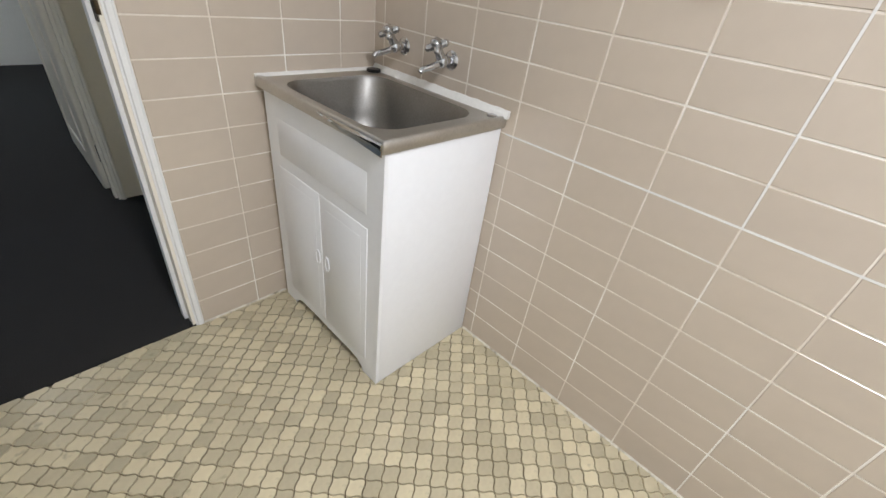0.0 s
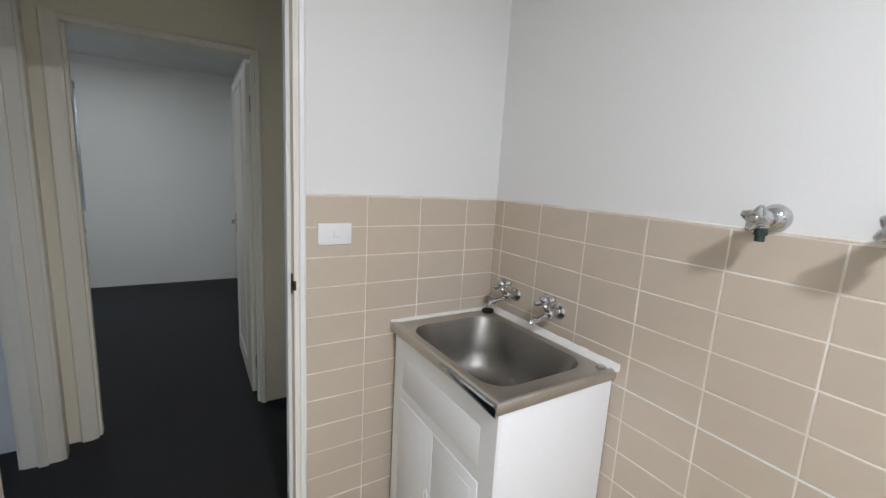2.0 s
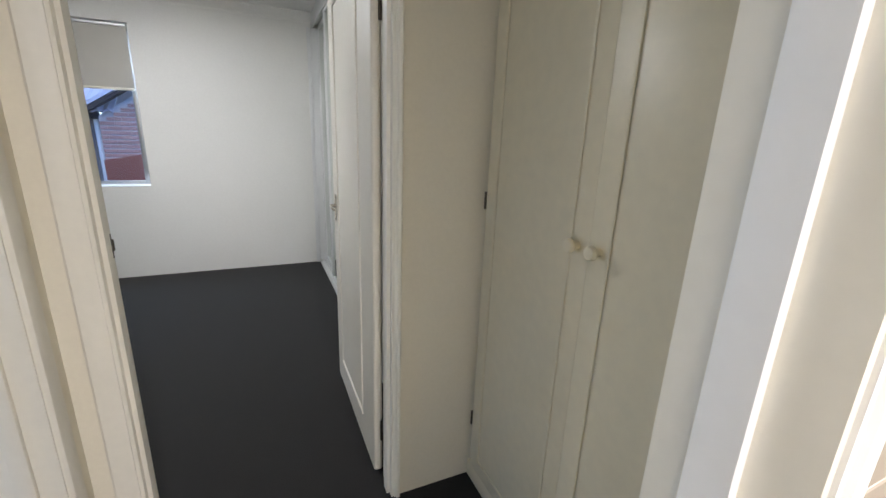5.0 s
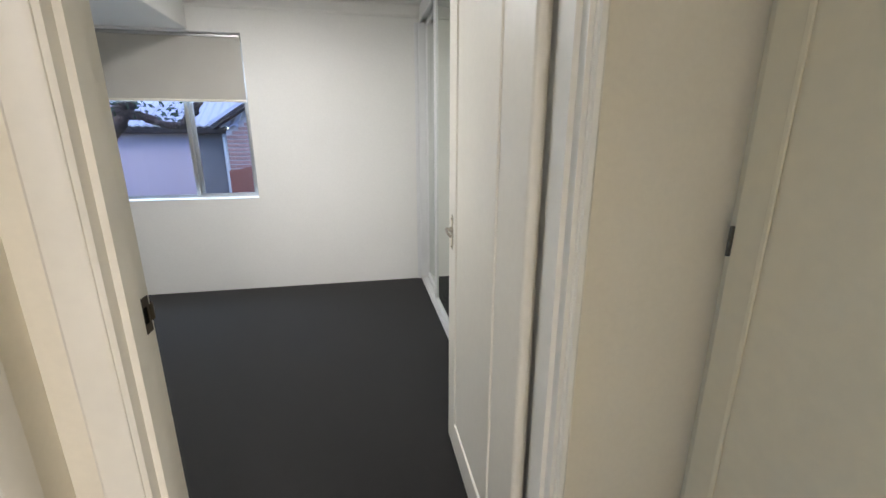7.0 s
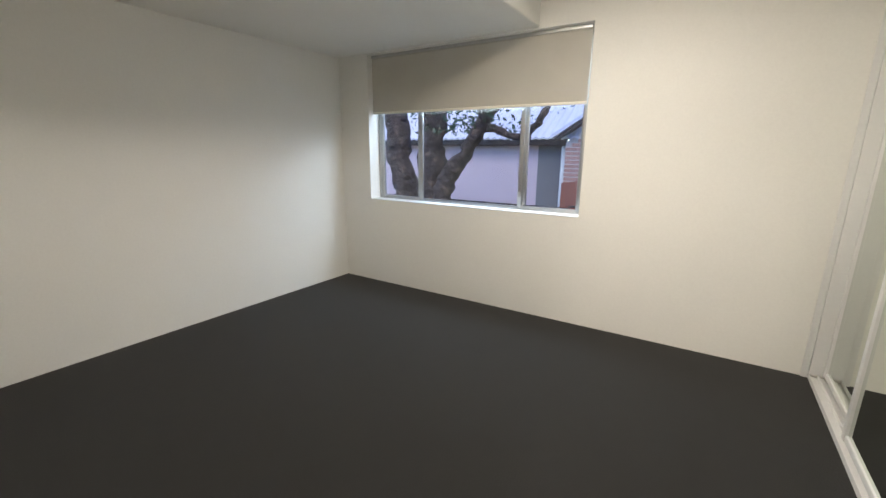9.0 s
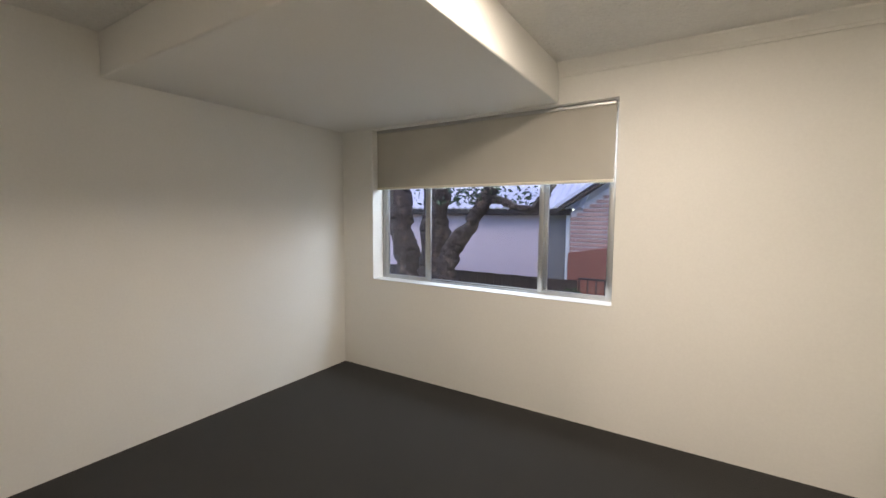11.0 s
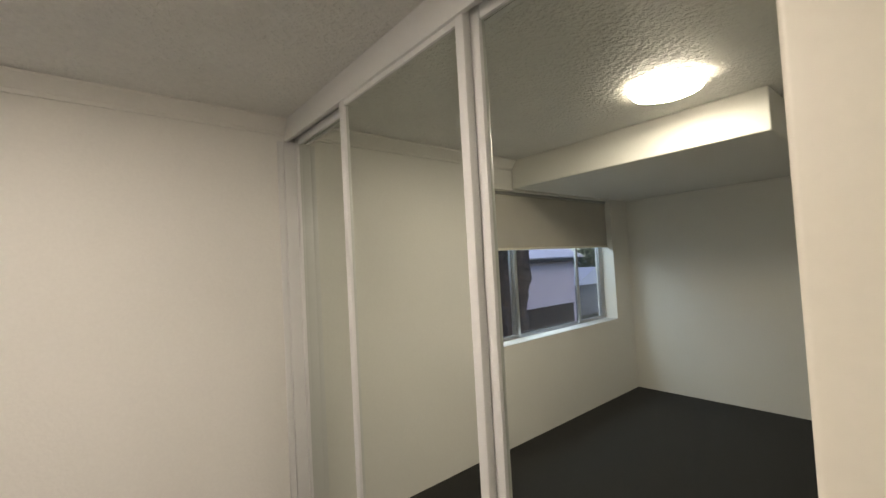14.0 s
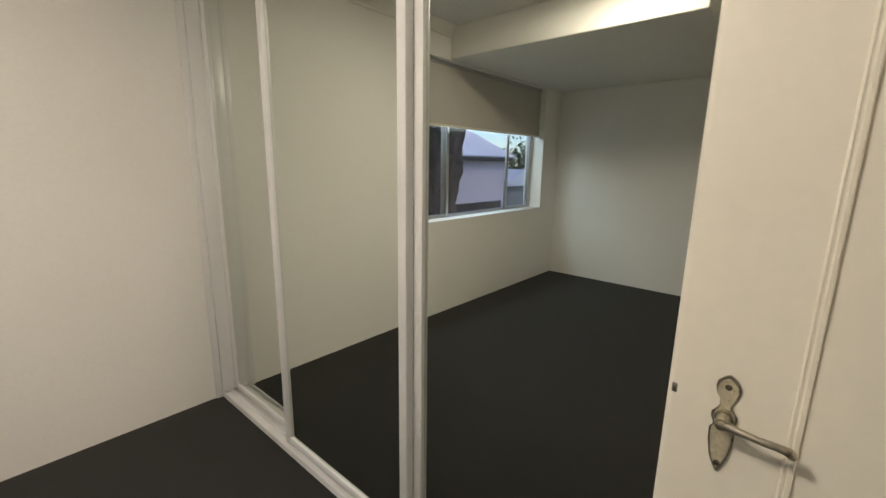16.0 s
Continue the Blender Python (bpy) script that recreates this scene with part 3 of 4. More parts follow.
def mirror_door(y0, y1, x, turn, stile):
    """A sliding door: white frame round a mirror; its centre stands at x."""
    cy, h0, h1 = (y0 + y1) / 2, 0.036, 2.352
    half = (y1 - y0) / 2
    m = pose(x, cy, 0, 0, 0, turn)
    d = new("mirror_door")
    d.matrix_basis = m
    d.parent = robe
    d.matrix_parent_inverse = robe.matrix_basis.inverted()
    for nm, a in (("stile", (-0.014, 0.018, -half, -half + stile, h0, h1)), ("stile", (-0.014, 0.018, half - stile, half, h0, h1)), ("rail", (-0.010, 0.016, -half + stile, half - stile, h0, h0 + 0.035)), ("rail", (-0.010, 0.016, -half + stile, half - stile, h1 - 0.045, h1))):
        ob = new(nm, finish(box(B(), *a, 0.004), nm, ROBE_WHITE))
        ob.parent = d
    ob = new("mirror", finish(box(B(), 0.0, 0.004, -half + stile, half - stile, h0 + 0.035, h1 - 0.045), "mirror", MIRROR, 0))
    ob.parent = d
    return tagged(d, "sliding mirror door in a white frame")


mirror_door(3.50, WY - 0.022, RX + 0.066, 0, 0.03)
mirror_door(2.874, 3.702, RX + 0.020, 0, 0.037)
mirror_door(2.005, 2.915, RX + 0.053, -0.40, 0.073)

# ---- lamps ----
def oyster(name, x, y, label):
    t = thing(name, (x, y, CEIL), label, "ceiling light")
    bm = B()
    lathe(bm, [(0.175, 0), (0.183, -0.004), (0.183, -0.010), (0.18, -0.012), (0.05, -0.012)], pose(x, y, CEIL), 40)
    part("base_ring", bm, PLASTIC, t)
    bm = B()
    lathe(bm, [(0.184, -0.008), (0.187, -0.014), (0.183, -0.023), (0.168, -0.033), (0.11, -0.041), (0.04, -0.044)], pose(x, y, CEIL), 40)
    part("diffuser", bm, DIFFUSER, t, "glowing white diffuser")
    return t


oyster("ceiling_light", -1.93, 2.86, "round white lit ceiling light on the stippled ceiling")
oyster("ceiling_light", -0.90, -2.08, "round white lit ceiling light in the laundry")

# ---- laundry trough ----
trough = thing("laundry_trough", (-0.23, -0.345, 0), "white laundry cabinet with a stainless steel trough on top", "laundry sink")
CF, CY0, CY1, CZ = -0.46, -0.650, -0.034, 0.846
bm = B()
box(bm, CF + 0.012, -0.012, CY0, CY0 + 0.014, 0, CZ, 0.0015)
part("side_panel", bm, LAMINATE, trough)
part("side_panel", box(B(), CF + 0.012, -0.012, CY1 - 0.014, CY1, 0, CZ, 0.0015), LAMINATE, trough)
part("floor_panel", box(B(), CF + 0.012, -0.012, CY0 + 0.014, CY1 - 0.014, 0.06, 0.07), LAMINATE, trough)
# front with an arched foot
arch = [(CY0, 0), (CY0 + 0.075, 0), (CY0 + 0.085, 0.018), (CY0 + 0.11, 0.034), (CY0 + 0.15, 0.04), (CY1 - 0.15, 0.04), (CY1 - 0.11, 0.034), (CY1 - 0.085, 0.018), (CY1 - 0.075, 0), (CY1, 0), (CY1, CZ), (CY0, CZ)]
bm = B()
prism(bm, arch, Matrix(((0, 0, 1, CF), (1, 0, 0, 0), (0, 1, 0, 0), (0, 0, 0, 1))), 0.012)
part("front_panel", bm, LAMINATE, trough)
part("drawer_panel", box(B(), CF - 0.0006, CF + 0.002, CY0 + 0.07, CY1 - 0.07, 0.648, 0.772, 0.0003), LAMINATE, trough)
for y0, y1, hy in ((-0.588, -0.347, -0.372), (-0.339, -0.092, -0.316)):
    d = part("cabinet_door", box(B(), CF - 0.0022, CF + 0.004, y0, y1, 0.075, 0.605, 0.001), LAMINATE, trough)
    part("raised_panel", box(B(), CF - 0.0026, CF - 0.0018, y0 + 0.028, y1 - 0.028, 0.11, 0.565, 0.0003), LAMINATE, d)
    bm = B()
    ring = []
    for k in range(20):
        a = k * math.tau / 20
        ring.append((hy + 0.011 * math.cos(a), 0.355, 0.027 * math.sin(a)))
    tube(bm, [(CF - 0.0035, y, z + dz) for y, z, dz in ring + ring[:1]], 0.0032, 8)
    p = part("finger_pull", bm, LAMINATE, d, "oval moulded finger pull")
    bm = B()
    ball(bm, (CF - 0.002, hy, 0.355), 0.010, (0.28, 0.95, 2.5), 16, 10)
    part("pull_recess", bm, PLASTIC, p)


def rr(x0, x1, y0, y1, r, z, n=7):
    """Points of a rounded rectangle."""
    pts = []
    for cx, cy, a0 in ((x1 - r, y1 - r, 0), (x0 + r, y1 - r, 90), (x0 + r, y0 + r, 180), (x1 - r, y0 + r, 270)):
        for k in range(n):
            a = radians(a0 + 90 * k / (n - 1))
            pts.append(Vector((cx + r * math.cos(a), cy + r * math.sin(a), z)))
    return pts


def loops(bm, rows):
    rings = [[bm.verts.new(p) for p in row] for row in rows]
    for a, b in zip(rings, rings[1:]):
        for k in range(len(a)):
            bm.faces.new((a[k], a[(k + 1) % len(a)], b[(k + 1) % len(b)], b[k]))
    bm.faces.new(rings[-1])
    return bm


TX0, TX1, TY0, TY1 = -0.474, -0.004, -0.659, -0.004
rows = [rr(TX0 + 0.003, TX1, TY0 + 0.003, TY1, 0.004, 0.846), rr(TX0, TX1, TY0, TY1, 0.004, 0.850), rr(TX0, TX1, TY0, TY1, 0.004, 0.876), rr(TX0 + 0.004, TX1 - 0.003, TY0 + 0.004, TY1 - 0.003, 0.005, 0.880),
        rr(TX0 + 0.016, TX1 - 0.012, TY0 + 0.016, TY1 - 0.012, 0.008, 0.879), rr(TX0 + 0.020, TX1 - 0.016, TY0 + 0.020, TY1 - 0.016, 0.012, 0.8755)]
bx0, bx1, by0, by1 = -0.432, -0.048, -0.590, -0.072
rows += [rr(bx0 - 0.008, bx1 + 0.008, by0 - 0.008, by1 + 0.008, 0.088, 0.8755), rr(bx0, bx1, by0, by1, 0.084, 0.872), rr(bx0 + 0.006, bx1 - 0.006, by0 + 0.006, by1 - 0.006, 0.086, 0.860),
         rr(bx0 + 0.016, bx1 - 0.016, by0 + 0.016, by1 - 0.016, 0.115, 0.74), rr(bx0 + 0.026, bx1 - 0.026, by0 + 0.026, by1 - 0.030, 0.12, 0.685), rr(bx0 + 0.050, bx1 - 0.050, by0 + 0.050, by1 - 0.060, 0.11, 0.654), rr(bx0 + 0.09, bx1 - 0.09, by0 + 0.09, by1 - 0.10, 0.085, 0.648)]
bm = B()
rings = rows[:8]
rings = [[bm.verts.new(p) for p in row] for row in rings]
for a, c in zip(rings, rings[1:]):
    for k in range(len(a)):
        bm.faces.new((a[k], a[(k + 1) % len(a)], c[(k + 1) % len(c)], c[k]))
part("rim", bm, STEEL, trough, "flat stainless steel rim", 50)
bowl = part("bowl", loops(B(), rows[7:]), BOWL_STEEL, trough, "darker stainless steel bowl", 50)
bm = B()
lathe(bm, [(0.012, 0.0), (0.034, 0.0), (0.036, 0.002), (0.030, 0.004), (0.024, -0.001), (0.010, -0.004)], pose(-0.245, -0.32, 0.649), 24)
part("drain", bm, CHROME, bowl, "chrome drain ring")
bm = B()
lathe(bm, [(0.008, 0), (0.016, 0), (0.0165, 0.003), (0.014, 0.0045), (0.006, 0.005)], pose(-0.036, -0.624, 0.8755), 20)
part("overflow_cap", bm, CHROME, bowl, "small chrome cap")
bm = B()
rings = []
for k in range(13):
    f = k / 12
    drop = 0.030 * (1 - f) ** 0.8 + 0.002
    rings.append([bm.verts.new((TX0 - x, TY0 + 0.003 + 0.275 * f, 0.873 - drop * q)) for x, q in ((0.0005, 0.0), (0.0044, 0.10), (0.0022, 0.50), (0.0050, 0.94), (0.0005, 1.0))])
for a, c in zip(rings, rings[1:]):
    for q in range(5):
        bm.faces.new((a[q], a[(q + 1) % 5], c[(q + 1) % 5], c[q]))
bm.faces.new(rings[0][::-1])
bm.faces.new(rings[-1])
part("rim_lip", bm, POLISHED, bowl, "bent shiny lip of the rim")
for m, length, tall in ((Matrix(((-1, 0, 0, -0.008), (0, 0, 1, -0.668), (0, 1, 0, 0.8755), (0, 0, 0, 1))), 0.655, 0.023), (Matrix(((0, 0, 1, -0.474), (-1, 0, 0, -0.008), (0, 1, 0, 0.8755), (0, 0, 0, 1))), 0.46, 0.009)):
    prof = [(0, 0), (0.013, 0), (0.010, tall * 0.3), (0.006, tall * 0.8), (0, tall)]
    bm = B()
    rings = []
    for k in range(41):
        w = 1 + 0.16 * noise.noise(Vector((k * 0.55, tall * 90, 0)))
        rings.append([bm.verts.new(m @ Vector((x * w, y * w, length * k / 40))) for x, y in prof])
    for a, c in zip(rings, rings[1:]):
        for q in range(5):
            bm.faces.new((a[q], a[(q + 1) % 5], c[(q + 1) % 5], c[q]))
    bm.faces.new(rings[0][::-1])
    bm.faces.new(rings[-1])
    part("sealant_strip", bm, SILICONE, trough, "rough white sealant strip along the tiles", 60)

bm = B()
lathe(bm, [(0.016, 0), (0.025, 0.001), (0.026, 0.004), (0.023, 0.006), (0.026, 0.008), (0.024, 0.011), (0.005, 0.012)], pose(-0.042, -0.05, 0.8755), 20)
tagged(part("sink_plug", bm, BLACK_RUBBER), "black rubber plug on the trough rim", "sink plug")


def sink_tap(y, z, label):
    """Wall tap with a cross handle that leans up and out, and a long straight spout."""
    t = thing("wall_tap", (0, y, z), label, "tap", "taps over the trough")
    bm = B()
    lathe(bm, [(0.012, 0), (0.031, 0.0), (0.032, 0.004), (0.027, 0.011), (0.016, 0.015), (0.010, 0.016)], Matrix(((0, 0, -1, 0), (1, 0, 0, y), (0, 1, 0, z), (0, 0, 0, 1))), 24)
    part("flange", bm, CHROME, t)
    bm = B()
    cyl(bm, (-0.012, y, z), (-0.048, y, z), 0.0135, 0.0125)
    ball(bm, (-0.050, y, z), 0.0205, (1, 1, 1))
    cyl(bm, (-0.050, y, z), (-0.072, y, z + 0.034), 0.0165, 0.0135)
    part("body", bm, CHROME, t)
    bm = B()
    c = Vector((-0.078, y, z + 0.044))
    axis = Vector((-0.54, 0, 0.84))
    u, v = Vector((0, 1, 0)), Vector((0.84, 0, 0.54))
    cyl(bm, c - axis * 0.014, c + axis * 0.010, 0.015, 0.021)
    ball(bm, c + axis * 0.010, 0.0175, (1, 1, 0.7))
    for k in range(4):
        a = radians(45 + 90 * k)
        w = u * math.cos(a) + v * math.sin(a)
        cyl(bm, c + w * 0.006, c + w * 0.028, 0.0125, 0.0105, 12)
        ball(bm, c + w * 0.028, 0.0108, (1, 1, 1), 12, 8)
    part("cross_handle", bm, CHROME, t)
    bm = B()
    tube(bm, [(-0.050, y, z - 0.004), (-0.070, y + 0.002, z - 0.011), (-0.105, y + 0.004, z - 0.019), (-0.128, y + 0.005, z - 0.023), (-0.134, y + 0.005, z - 0.030)], [0.012, 0.0105, 0.0095, 0.0092, 0.0085], 14)
    part("spout", bm, CHROME, t)


sink_tap(-0.175, 0.985, "chrome wall tap over the trough beside the corner")
sink_tap(-0.405, 0.985, "chrome wall tap over the middle of the trough")


def machine_tap(y, z, flange_mat, label, turn):
    t = thing("washing_machine_tap", (0, y, z), label, "tap", "washing machine taps")
    bm = B()
    lathe(bm, [(0.012, 0), (0.030, 0.0), (0.031, 0.005), (0.0265, 0.020), (0.017, 0.029), (0.010, 0.031)], Matrix(((0, 0, -1, 0), (1, 0, 0, y), (0, 1, 0, z), (0, 0, 0, 1))), 28)
    part("flange", bm, flange_mat, t)
    bm = B()
    cyl(bm, (-0.026, y, z), (-0.070, y, z), 0.0150, 0.0175, 8)
    cyl(bm, (-0.070, y, z), (-0.098, y, z), 0.021, 0.015, 8)
    cyl(bm, (-0.066, y, z), (-0.066, y, z - 0.022), 0.0125, 0.0125, 14)
    part("body", bm, CHROME, t)
    bm = B()
    cyl(bm, (-0.088, y, z), (-0.112, y, z), 0.0165, 0.0145, 16)
    cyl(bm, (-0.112, y, z), (-0.117, y, z), 0.009, 0.007, 14)
    for k in range(4):
        a = radians(turn + 90 * k)
        w = Vector((0, math.cos(a), math.sin(a)))
        c = Vector((-0.101, y, z))
        tube(bm, [c + w * 0.007, c + w * 0.017, c + w * 0.027 + Vector((-0.006, 0, 0))], [0.0125, 0.0115, 0.0055], 12)
    part("star_handle", bm, CHROME, t)
    bm = B()
    cyl(bm, (-0.066, y, z - 0.020), (-0.066, y, z - 0.036), 0.0135, seg=8)
    cyl(bm, (-0.066, y, z - 0.036), (-0.066, y, z - 0.050), 0.0095, seg=14)
    part("hose_thread", bm, GREEN_THREAD, t, "green tarnished hose thread")


machine_tap(-0.985, 1.382, CHROME, "chrome washing machine tap with a domed chrome flange", 20)
machine_tap(-1.188, 1.384, PLASTIC, "chrome washing machine tap with a white wall flange", 50)

# ---- light switch ----
sw = thing("light_switch", (-0.692, -0.006, 1.221), "white plastic wall plate with one rocker on the tiles", "switch")
part("plate", box(B(), -0.750, -0.635, -0.016, -0.006, 1.184, 1.258, 0.003), PLASTIC, sw)
part("rocker", box(B(), -0.6995, -0.6845, -0.0205, -0.015, 1.211, 1.231, 0.002), PLASTIC, sw)
part("rocker_surround", box(B(), -0.704, -0.680, -0.0175, -0.015, 1.207, 1.235, 0.001), PLASTIC, sw)

# ---- outside ----
structure("ground", box(B(), -400, 400, -400, 400, -0.9, -0.6), EARTH, "dark garden soil outside the window", "ground")

house = thing("neighbour_house", (-6.5, 10.0, -0.6), "single-storey pale pink rendered house with a metal roof", "house")
GX = -3.86
part("wall", box(B(), -11.9, -4.44, 10.0, 10.25, -0.6, 1.52), RENDER_PINK, house)
# Shade at this end of the wall is put into the darker colour.
part("wall", box(B(), -4.44, GX, 10.0, 10.25, -0.6, 1.52), GREY_SHADE_AND_SHED, house, "end of the wall with its shade painted grey")
part("gutter", box(B(), -12.1, GX + 0.05, 9.80, 9.96, 1.44, 1.58, 0.02), GUTTER, house)
part("downpipe", cyl(B(), (GX - 0.02, 9.93, -0.6), (GX - 0.02, 9.93, 1.45), 0.045, seg=12), TRIM_WHITE, house, "pale downpipe")
bm = B()
prof = []
n = 110
x0, x1 = -12.2, GX + 0.30
for k in range(n + 1):
    prof.append((x0 + (x1 - x0) * k / n, 0.022 * (1 if k % 2 else -1)))
lo = [bm.verts.new((x, 9.75, 1.60 + z)) for x, z in prof]
hi = [bm.verts.new((x1 - (x1 - x) * 0.62, 13.6, 4.25 + z)) for x, z in prof]
for k in range(n):
    bm.faces.new((lo[k], lo[k + 1], hi[k + 1], hi[k]))
r = bmesh.ops.extrude_face_region(bm, geom=list(bm.faces))
bmesh.ops.translate(bm, vec=(0, 0.01, -0.03), verts=[v for v in r["geom"] if isinstance(v, bmesh.types.BMVert)])
part("roof", bm, ROOF_METAL, house, "pale corrugated metal roof", 0)

wing = thing("neighbour_wing", (-1.6, 9.95, -0.6), "gabled wing of salmon brick over a red painted base", "house")
bm = B()
prism(bm, [(GX + 0.05, -0.6), (1.0, -0.6), (1.0, 1.60), (GX + 0.05, 0.70)], Matrix(((1, 0, 0, 0), (0, 0, -1, 9.80), (0, 1, 0, 0), (0, 0, 0, 1))), 0.10)
part("painted_wall", bm, BRICK_RED, wing, "red painted base of the wall")
bm = B()
prism(bm, [(GX + 0.05, -0.6), (3.0, -0.6), (3.0, 1.50), (-0.42, 3.76), (GX + 0.05, 1.50)], Matrix(((1, 0, 0, 0), (0, 0, -1, 10.0), (0, 1, 0, 0), (0, 0, 0, 1))), 0.18)
gable = part("gable_wall", bm, MORTAR, wing, "pale mortar behind salmon bricks")
brick_me = finish(box(B(), -0.1165, 0.1165, -0.012, 0.012, -0.031, 0.031, 0.004, 1), "brick", SALMON, 0)
half_me = finish(box(B(), -0.0565, 0.0565, -0.012, 0.012, -0.031, 0.031, 0.004, 1), "half_brick", SALMON, 0)
for row in range(20):
    z = 0.70 + row * 0.084
    if row % 2 and z < 1.44:
        ob = new("brick", half_me)
        ob.location = (GX + 0.108, 9.814, z)
        ob.parent = gable
    for col in range(9):
        x = GX + 0.165 + col * 0.24 - (0.12 if row % 2 else 0.0)
        if z < 1.46 + (x - 0.15 - GX) * 0.62 and GX + 0.16 < x < -1.8:
            ob = new("brick", brick_me)
            ob.location = (x, 9.814, z)
            ob.parent = gable
bm = B()
prism(bm, [(GX - 0.12, 1.525), (-0.40, 3.855), (-0.40, 3.91), (GX - 0.14, 1.58)], Matrix(((1, 0, 0, 0), (0, 0, -1, 9.84), (0, 1, 0, 0), (0, 0, 0, 1))), 0.24)
part("barge_board", bm, GUTTER, wing, "dark sloping barge board")
bm = B()
prism(bm, [(GX - 0.16, 1.585), (-0.40, 3.965), (-0.40, 4.02), (GX - 0.20, 1.64)], Matrix(((1, 0, 0, 0), (0, 0, -1, 13.0), (0, 1, 0, 0), (0, 0, 0, 1))), 3.42)
part("roof", bm, ROOF_METAL, wing)

shed = thing("garden_shed", (-14.2, 11.0, -0.6), "small blue-grey metal shed beyond the house", "shed")
part("wall", box(B(), -15.4, -12.7, 10.6, 13.0, -0.6, 0.56, 0.01), GREY_SHADE_AND_SHED, shed)
bm = B()
prism(bm, [(-15.6, 0.54), (-12.5, 0.54), (-14.0, 1.16)], Matrix(((1, 0, 0, 0), (0, 0, -1, 13.2), (0, 1, 0, 0), (0, 0, 0, 1))), 2.8)
part("roof", bm, ROOF_METAL, shed)
for k in range(36):
    x = -9.2 + k * 0.165
    bm = box(B(), x, x + 0.1635, 8.30, 8.325, -0.6, 0.385 + 0.003 * ((k * 7) % 3), 0.004, 1)
    if k == 0:
        fence = thing("paling_fence", (-6.4, 8.3, -0.6), "low dark brown paling fence in front of the house", "fence")
    part("paling", bm, FENCE, fence)
part("fence_rail", box(B(), -9.2, -3.3, 8.325, 8.37, 0.08, 0.15), FENCE, fence)
rail = thing("garden_railing", (-2.9, 8.5, -0.6), "thin dark metal railing beside the fence", "railing")
part("top_rail", box(B(), -3.30, -1.6, 8.48, 8.52, 0.38, 0.41, 0.004), GUTTER, rail)
part("bottom_rail", box(B(), -3.30, -1.6, 8.48, 8.52, -0.20, -0.17, 0.004), GUTTER, rail)
for k in range(13):
    x = -3.29 + k * 0.135
    part("baluster", box(B(), x, x + 0.02, 8.49, 8.51, -0.6 if k % 7 == 0 else -0.2, 0.39), GUTTER, rail)


# ---- shrub and tree ----
def limb(pts, radii, wob, seed):
    """A gnarled limb: points refined and shifted a little."""
    rnd = random.Random(seed)
    out, rad = [], []
    for i in range(len(pts) - 1):
        a, b = Vector(pts[i]), Vector(pts[i + 1])
        for k in range(16):
            f = k / 16
            p = a.lerp(b, f) + Vector((rnd.uniform(-wob, wob) * 0.5, rnd.uniform(-wob, wob) * 0.5, 0))
            out.append(p)
            rad.append((radii[i] * (1 - f) + radii[i + 1] * f) * rnd.uniform(0.985, 1.015))
    out.append(Vector(pts[-1]))
    rad.append(radii[-1])
    bm = tube(B(), out, [q * 0.84 for q in rad], 28)
    for v in bm.verts:
        d = noise.noise(v.co * 3.1) * 0.06 + noise.noise(v.co * 8.0) * 0.05 + noise.noise(v.co * 21.0) * 0.02
        v.co += Vector((d, d * 0.6, 0))
    return bm


tree = thing("garden_tree", (-5.4, 7.3, -0.6), "big gnarled tree with forked brown limbs and small leaves", "tree")
trunks = [
    ([(-6.22, 7.78, -0.7), (-6.25, 7.75, 0.29), (-6.40, 7.75, 1.17), (-6.50, 7.75, 1.89), (-6.77, 7.75, 3.15)], [0.37, 0.30, 0.265, 0.265, 0.165], 0.02),
    ([(-5.30, 7.35, -0.7), (-5.36, 7.3, 0.3), (-5.36, 7.3, 1.1), (-5.32, 7.3, 1.9), (-5.25, 7.3, 3.2)], [0.38, 0.29, 0.26, 0.25, 0.16], 0.02),
    ([(-5.12, 7.15, -0.7), (-5.02, 7.1, 0.40), (-4.96, 7.1, 0.80), (-4.64, 7.1, 1.25), (-4.36, 7.1, 1.62), (-4.15, 7.1, 2.0), (-3.7, 7.2, 2.8)], [0.22, 0.20, 0.17, 0.125, 0.135, 0.13, 0.09], 0.018),
    ([(-4.38, 7.1, 1.68), (-4.10, 7.08, 1.66), (-3.85, 7.05, 1.55), (-3.55, 7.0, 1.52), (-3.36, 7.0, 1.78), (-3.15, 7.0, 2.2)], [0.09, 0.075, 0.06, 0.055, 0.05, 0.04], 0.012),
]
for i, (p, r, w) in enumerate(trunks):
    part("trunk" if i < 2 else "limb", limb(p, r, w, 20 + i), BARK, tree, smooth=60)
rnd = random.Random(5)
bm = B()
for k in range(2400):
    c = Vector((rnd.choice((rnd.gauss(-4.7, 0.5), rnd.uniform(-7.5, -2.6))), rnd.uniform(6.6, 8.8), 1.60 + abs(rnd.gauss(0, 0.9))))
    if c.x < -6.4 or noise.noise(c * 1.5) < 0.06 or (c.x > -3.9 and c.z < 1.95):
        continue
    q = Euler((rnd.uniform(0, 6.3), rnd.uniform(0, 6.3), rnd.uniform(0, 6.3))).to_matrix()
    s = rnd.uniform(0.03, 0.065)
    vs = [bm.verts.new(c + q @ Vector(o) * s) for o in ((0, -1, 0), (0.42, -0.1, 0.1), (0, 1, 0), (-0.42, -0.1, 0.1))]
    bm.faces.new((vs[0], vs[1], vs[2]))
    bm.faces.new((vs[0], vs[2], vs[3]))
shrub = thing("garden_shrub", (-3.2, 7.7, -0.6), "low dark green shrub in front of the fence", "shrub")
bs = B()
